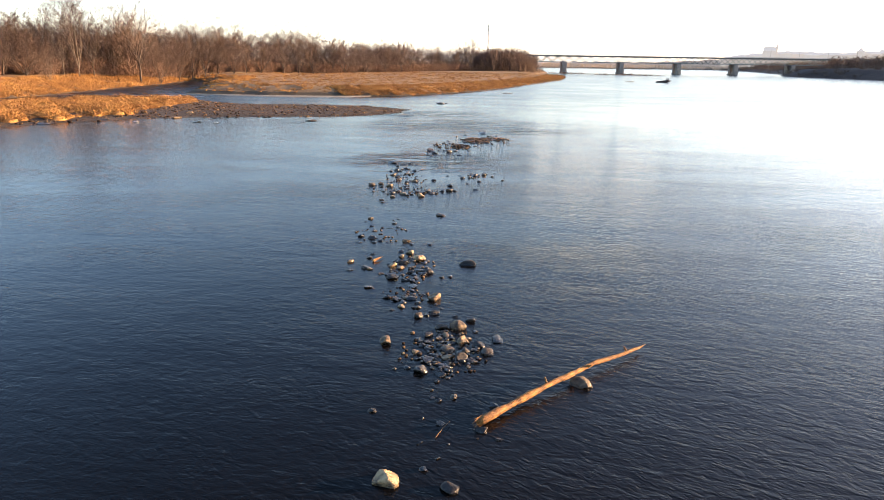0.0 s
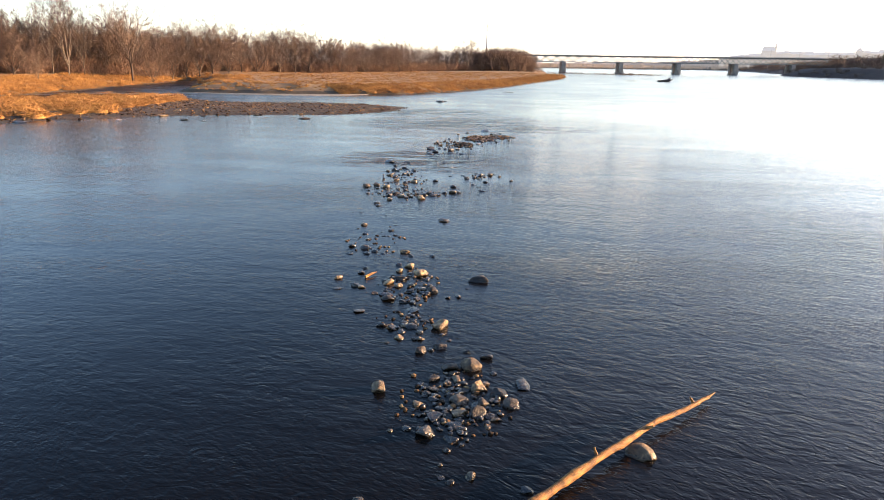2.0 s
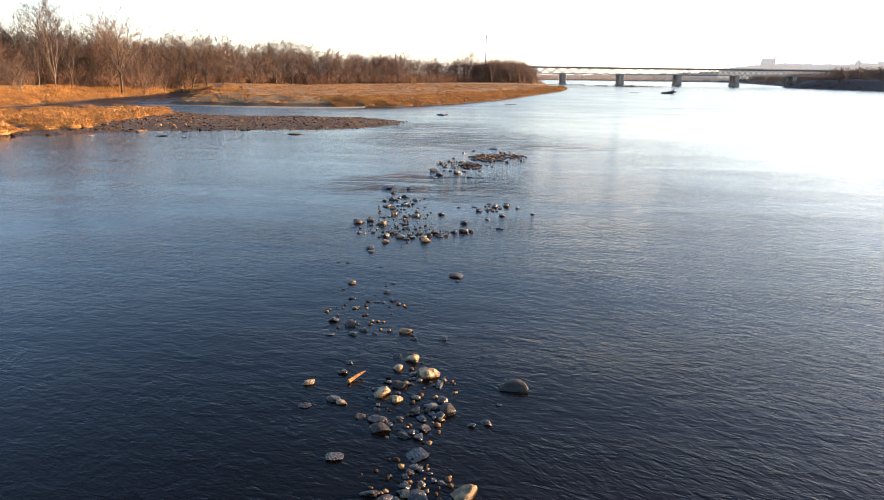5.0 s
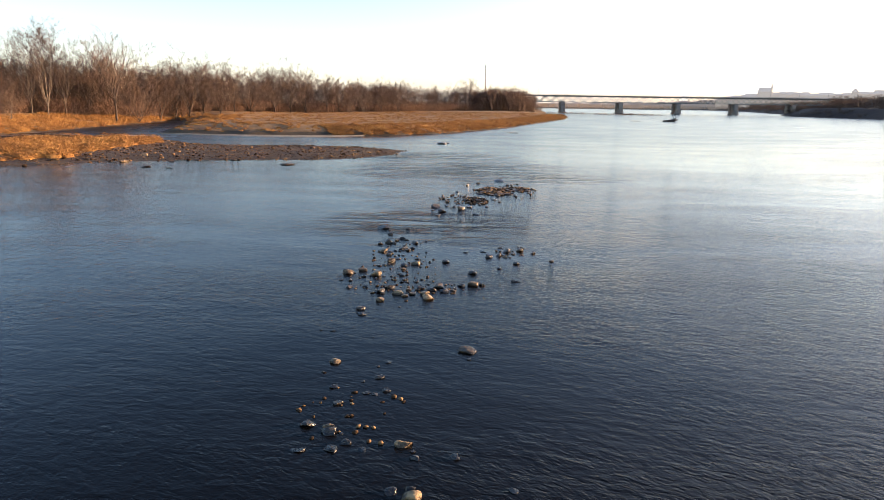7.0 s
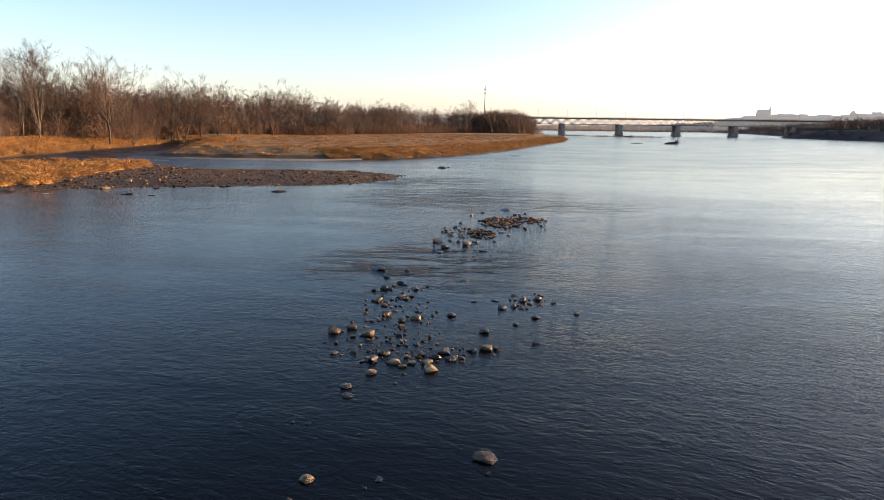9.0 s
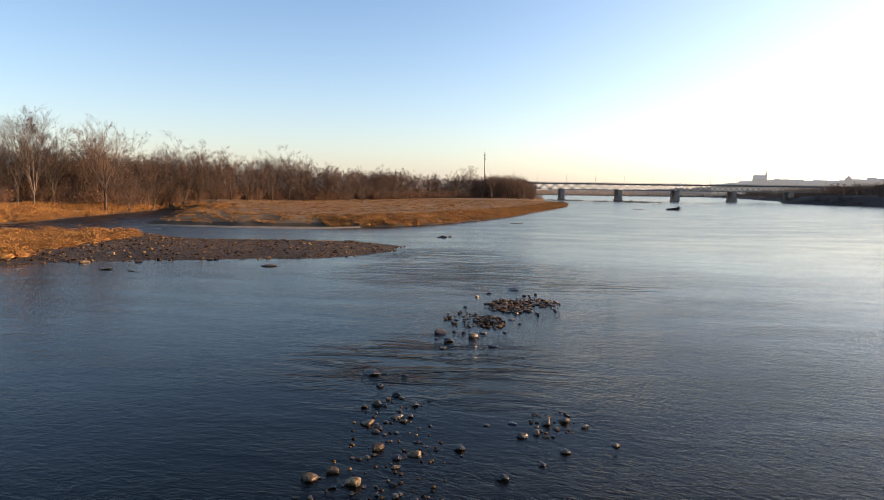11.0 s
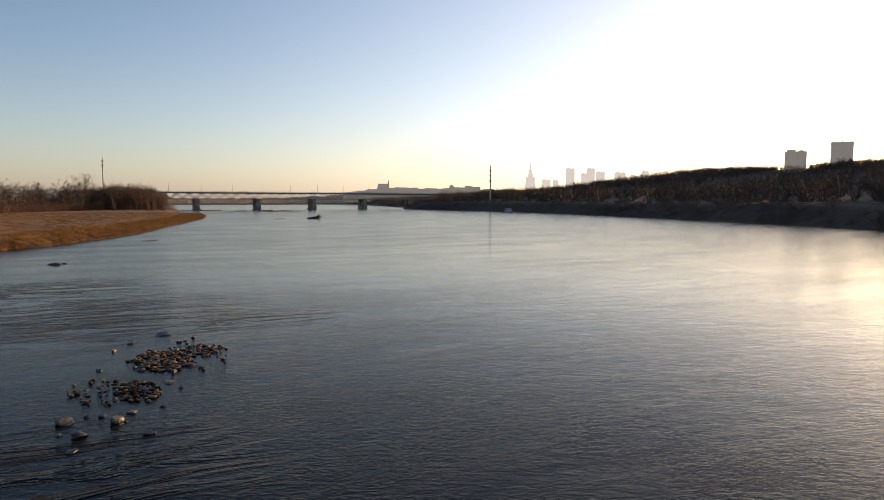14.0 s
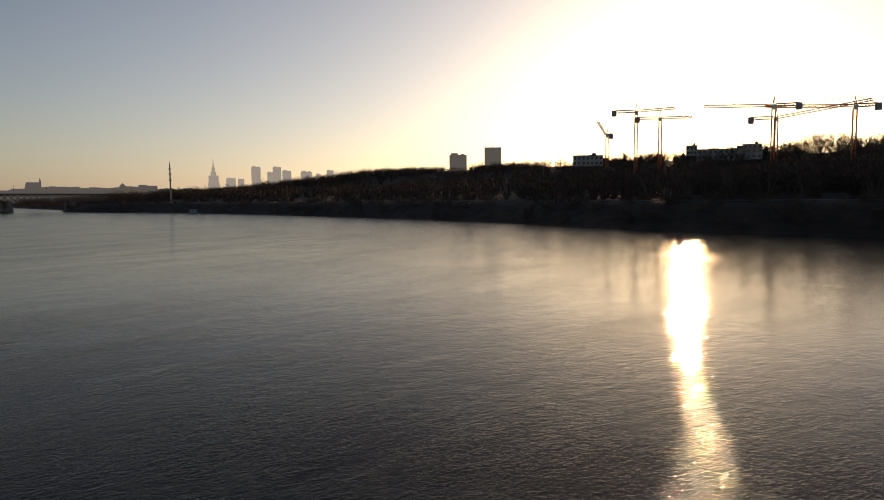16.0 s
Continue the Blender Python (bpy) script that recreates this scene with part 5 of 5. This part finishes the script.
crane(71.4, 520, 57, 180 - 71, 7, 3, 55)
crane(73.7, 480, 69, -70, 26, 15, 3)
crane(75.6, 500, 66, -68, 22, 16)
crane(83.85, 430, 62, 180 - 80, 38, 13, 2)
crane(84.05, 450, 57, -80, 50, 14, 9)
crane(89.15, 440, 60, 180 - 84, 46, 11, 3)


# ---- buildings ----
def building(name, x, y, w, d, h, rz, label, floors, bays, wall=M_WALL, z0=None):
    z0 = ground_at(x, y) if z0 is None else z0
    ob = thing(name, None, None, label, "building", at=(x, y, z0), rz=rz)
    part("wall", Geo().box((0, 0, h / 2), (w, d, h)), wall, ob)
    part("roof", Geo().box((0, 0, h + 0.3), (w + 0.8, d + 0.8, 0.6)).box((w * 0.2, 0, h + 1.6), (w * 0.16, d * 0.4, 2.0)), M_ROOF, ob)
    pane = Geo().box((0, 0, 0), (w / bays * 0.55, 0.12, h / floors * 0.5)).mesh("window", M_PANE)
    for i in range(bays):
        for j in range(floors):
            win = new("window", pane)
            win.parent = ob
            win.location = (-w / 2 + (i + 0.5) * w / bays, -d / 2 - 0.03, (j + 0.55) * h / floors)
    return ob


for az, dist, w, h, fl, bays, label in ((-26.4, 520, 44, 19, 6, 10, "pale yellow apartment block behind bare trees"), (-17.4, 620, 15, 22, 7, 5, "pale apartment tower behind the woods")):
    x, y = from_eye(az, dist)
    building("apartment_building", x, y, w, 12, h, radians(-az), label, fl, bays)


# low blocks along the far crest
for az, w, d, h, top, fl, bays, label in ((82.0, 50, 14, 9, 49.8, 2, 12, "long low flat-roofed building on the far crest"), (83.7, 14, 9, 6, 53.0, 2, 4, "small square block above a low roof on the crest"),
                                          (79.2, 9, 8, 8, 53.6, 2, 3, "small dark block among crest trees"), (70.9, 26, 12, 9, 47.4, 2, 7, "low building among the bare crest trees")):
    x, y = -3.5 + 600 * math.sin(radians(az)), 35.7 + 600 * math.cos(radians(az))
    building("crest_building", x, y, w, d, h, radians(-az), label, fl, bays, M_CONCRETE, top - h)


def spire(az, dist, h):
    x, y = from_eye(az, dist)
    ob = thing("church_spire", None, None, "slim dark pointed church spire above woods", "church", "church spires", at=(x, y, 0))
    part("tower", Geo().box((0, 0, h * 0.3), (4, 4, h * 0.6)), M_PIER, ob)
    part("roof", Geo().tube([(0, 0, h * 0.6), (0, 0, h)], [2.2, 0.1], 8), M_ROOF, ob)


spire(-3.85, 1300, 49)
spire(-3.42, 1305, 48)


# ---- distant skyline ----
def far_box(name, az, dist, width_deg, top_slope, mat, label, bits=0):
    x, y = from_eye(az, dist)
    x, y = x - 2.5, y + 33
    w, h = dist * radians(width_deg), 10 + dist * top_slope
    ob = thing(name, None, None, label, "building", "distant skyline", at=(x, y, 0), rz=radians(-az))
    part("wall", Geo().box((0, 0, h / 2), (w, w * 0.6, h)), mat, ob)
    if bits:
        part("roof", Geo().box((-w * 0.2, 0, h + w * 0.05), (w * 0.4, w * 0.4, w * 0.1)).box((w * 0.25, 0, h + w * 0.03), (w * 0.2, w * 0.3, w * 0.06)), mat, ob)
    return ob


# towers and blocks glow in place of haze
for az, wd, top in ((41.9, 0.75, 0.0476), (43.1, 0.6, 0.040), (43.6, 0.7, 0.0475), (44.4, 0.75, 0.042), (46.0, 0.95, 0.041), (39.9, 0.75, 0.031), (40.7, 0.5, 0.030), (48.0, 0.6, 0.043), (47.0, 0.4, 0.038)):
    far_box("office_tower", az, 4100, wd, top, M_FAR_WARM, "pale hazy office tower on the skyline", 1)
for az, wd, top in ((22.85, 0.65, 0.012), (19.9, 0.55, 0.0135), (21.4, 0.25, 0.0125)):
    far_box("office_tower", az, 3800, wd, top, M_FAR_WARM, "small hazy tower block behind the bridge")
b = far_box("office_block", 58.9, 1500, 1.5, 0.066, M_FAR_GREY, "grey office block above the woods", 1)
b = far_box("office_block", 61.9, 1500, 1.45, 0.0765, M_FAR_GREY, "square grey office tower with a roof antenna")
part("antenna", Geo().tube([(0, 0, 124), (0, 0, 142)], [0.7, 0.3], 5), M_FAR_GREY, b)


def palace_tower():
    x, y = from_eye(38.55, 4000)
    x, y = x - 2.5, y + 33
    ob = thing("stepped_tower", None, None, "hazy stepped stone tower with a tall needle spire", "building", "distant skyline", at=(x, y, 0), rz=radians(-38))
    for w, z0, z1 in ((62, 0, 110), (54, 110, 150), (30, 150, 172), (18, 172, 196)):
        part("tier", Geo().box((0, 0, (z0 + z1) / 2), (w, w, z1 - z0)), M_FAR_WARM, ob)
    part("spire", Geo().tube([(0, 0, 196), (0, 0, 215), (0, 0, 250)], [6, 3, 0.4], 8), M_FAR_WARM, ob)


palace_tower()


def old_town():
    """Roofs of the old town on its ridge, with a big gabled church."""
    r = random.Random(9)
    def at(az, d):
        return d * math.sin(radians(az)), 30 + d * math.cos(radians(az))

    # church, tower and houses carry painted haze through the glow of M_FAR_GREY
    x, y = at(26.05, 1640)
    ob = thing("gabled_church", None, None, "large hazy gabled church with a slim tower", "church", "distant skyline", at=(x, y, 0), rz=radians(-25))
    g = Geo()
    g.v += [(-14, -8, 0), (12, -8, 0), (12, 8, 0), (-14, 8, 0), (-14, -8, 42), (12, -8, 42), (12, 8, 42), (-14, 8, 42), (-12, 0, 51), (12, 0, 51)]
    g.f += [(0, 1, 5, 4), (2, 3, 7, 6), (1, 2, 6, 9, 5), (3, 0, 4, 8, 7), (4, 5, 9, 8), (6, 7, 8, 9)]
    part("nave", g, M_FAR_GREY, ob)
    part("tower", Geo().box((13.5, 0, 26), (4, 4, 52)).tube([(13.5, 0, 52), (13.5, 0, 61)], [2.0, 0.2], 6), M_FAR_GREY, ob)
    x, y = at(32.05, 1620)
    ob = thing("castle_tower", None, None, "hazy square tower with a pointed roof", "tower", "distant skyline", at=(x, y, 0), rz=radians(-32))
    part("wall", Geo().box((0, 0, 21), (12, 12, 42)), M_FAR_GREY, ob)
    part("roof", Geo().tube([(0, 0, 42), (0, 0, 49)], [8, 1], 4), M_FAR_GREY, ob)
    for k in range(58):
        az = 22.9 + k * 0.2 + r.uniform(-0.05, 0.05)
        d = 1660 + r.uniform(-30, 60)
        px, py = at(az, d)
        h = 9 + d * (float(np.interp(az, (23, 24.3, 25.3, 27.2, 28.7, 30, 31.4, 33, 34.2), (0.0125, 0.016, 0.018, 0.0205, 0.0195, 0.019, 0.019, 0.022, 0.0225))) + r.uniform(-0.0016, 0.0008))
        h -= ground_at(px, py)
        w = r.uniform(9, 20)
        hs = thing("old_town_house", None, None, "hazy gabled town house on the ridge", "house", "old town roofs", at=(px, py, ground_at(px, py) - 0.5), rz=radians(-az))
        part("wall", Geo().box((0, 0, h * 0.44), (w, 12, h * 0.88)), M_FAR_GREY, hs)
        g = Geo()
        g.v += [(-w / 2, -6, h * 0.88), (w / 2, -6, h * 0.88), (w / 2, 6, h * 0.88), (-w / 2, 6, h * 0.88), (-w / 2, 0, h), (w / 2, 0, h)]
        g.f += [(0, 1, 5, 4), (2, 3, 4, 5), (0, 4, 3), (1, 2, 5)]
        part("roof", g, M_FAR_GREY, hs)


old_town()


# ---- along the far embankment ----
def embankment():
    rail = thing("guard_rail", None, None, "long pale steel guard rail along the embankment road", "guard rail")
    pts = []
    for k in range(0, 120):
        q = along_shore(U0 + k * 4.0, 30)
        pts.append((q[0], q[1], ground_at(*q)))
    beam, post = Geo(), Geo().tube([(0, 0, -0.3), (0, 0, 0.8)], [0.07, 0.07], 4).mesh("post", M_STEEL)
    for a, c in zip(pts, pts[1:]):
        beam.tube([(a[0], a[1], a[2] + 0.75), (c[0], c[1], c[2] + 0.75)], [0.2, 0.2], 4, False)
        ob = part("post", post, M_STEEL, rail)
        ob.location = a
    part("beam", beam, M_STEEL, rail)
    boat = thing("houseboat", None, None, "small grey moored houseboat by the far shore", "boat", at=(334, 478, 0), rz=radians(80))
    part("hull", Geo().box((0, 0, 0.3), (9, 4, 1.0)).box((5, 0, 0.4), (1.2, 2.6, 0.8)), M_STEEL, boat)
    part("cabin", Geo().box((0, 0, 2.1), (7, 3.4, 2.6)), M_CONCRETE, boat, "grey cabin")
    for x in (-2.2, 0, 2.2):
        part("window", Geo().box((x, 1.72, 2.3), (1.2, 0.06, 1.0)), M_PANE, boat)


embankment()
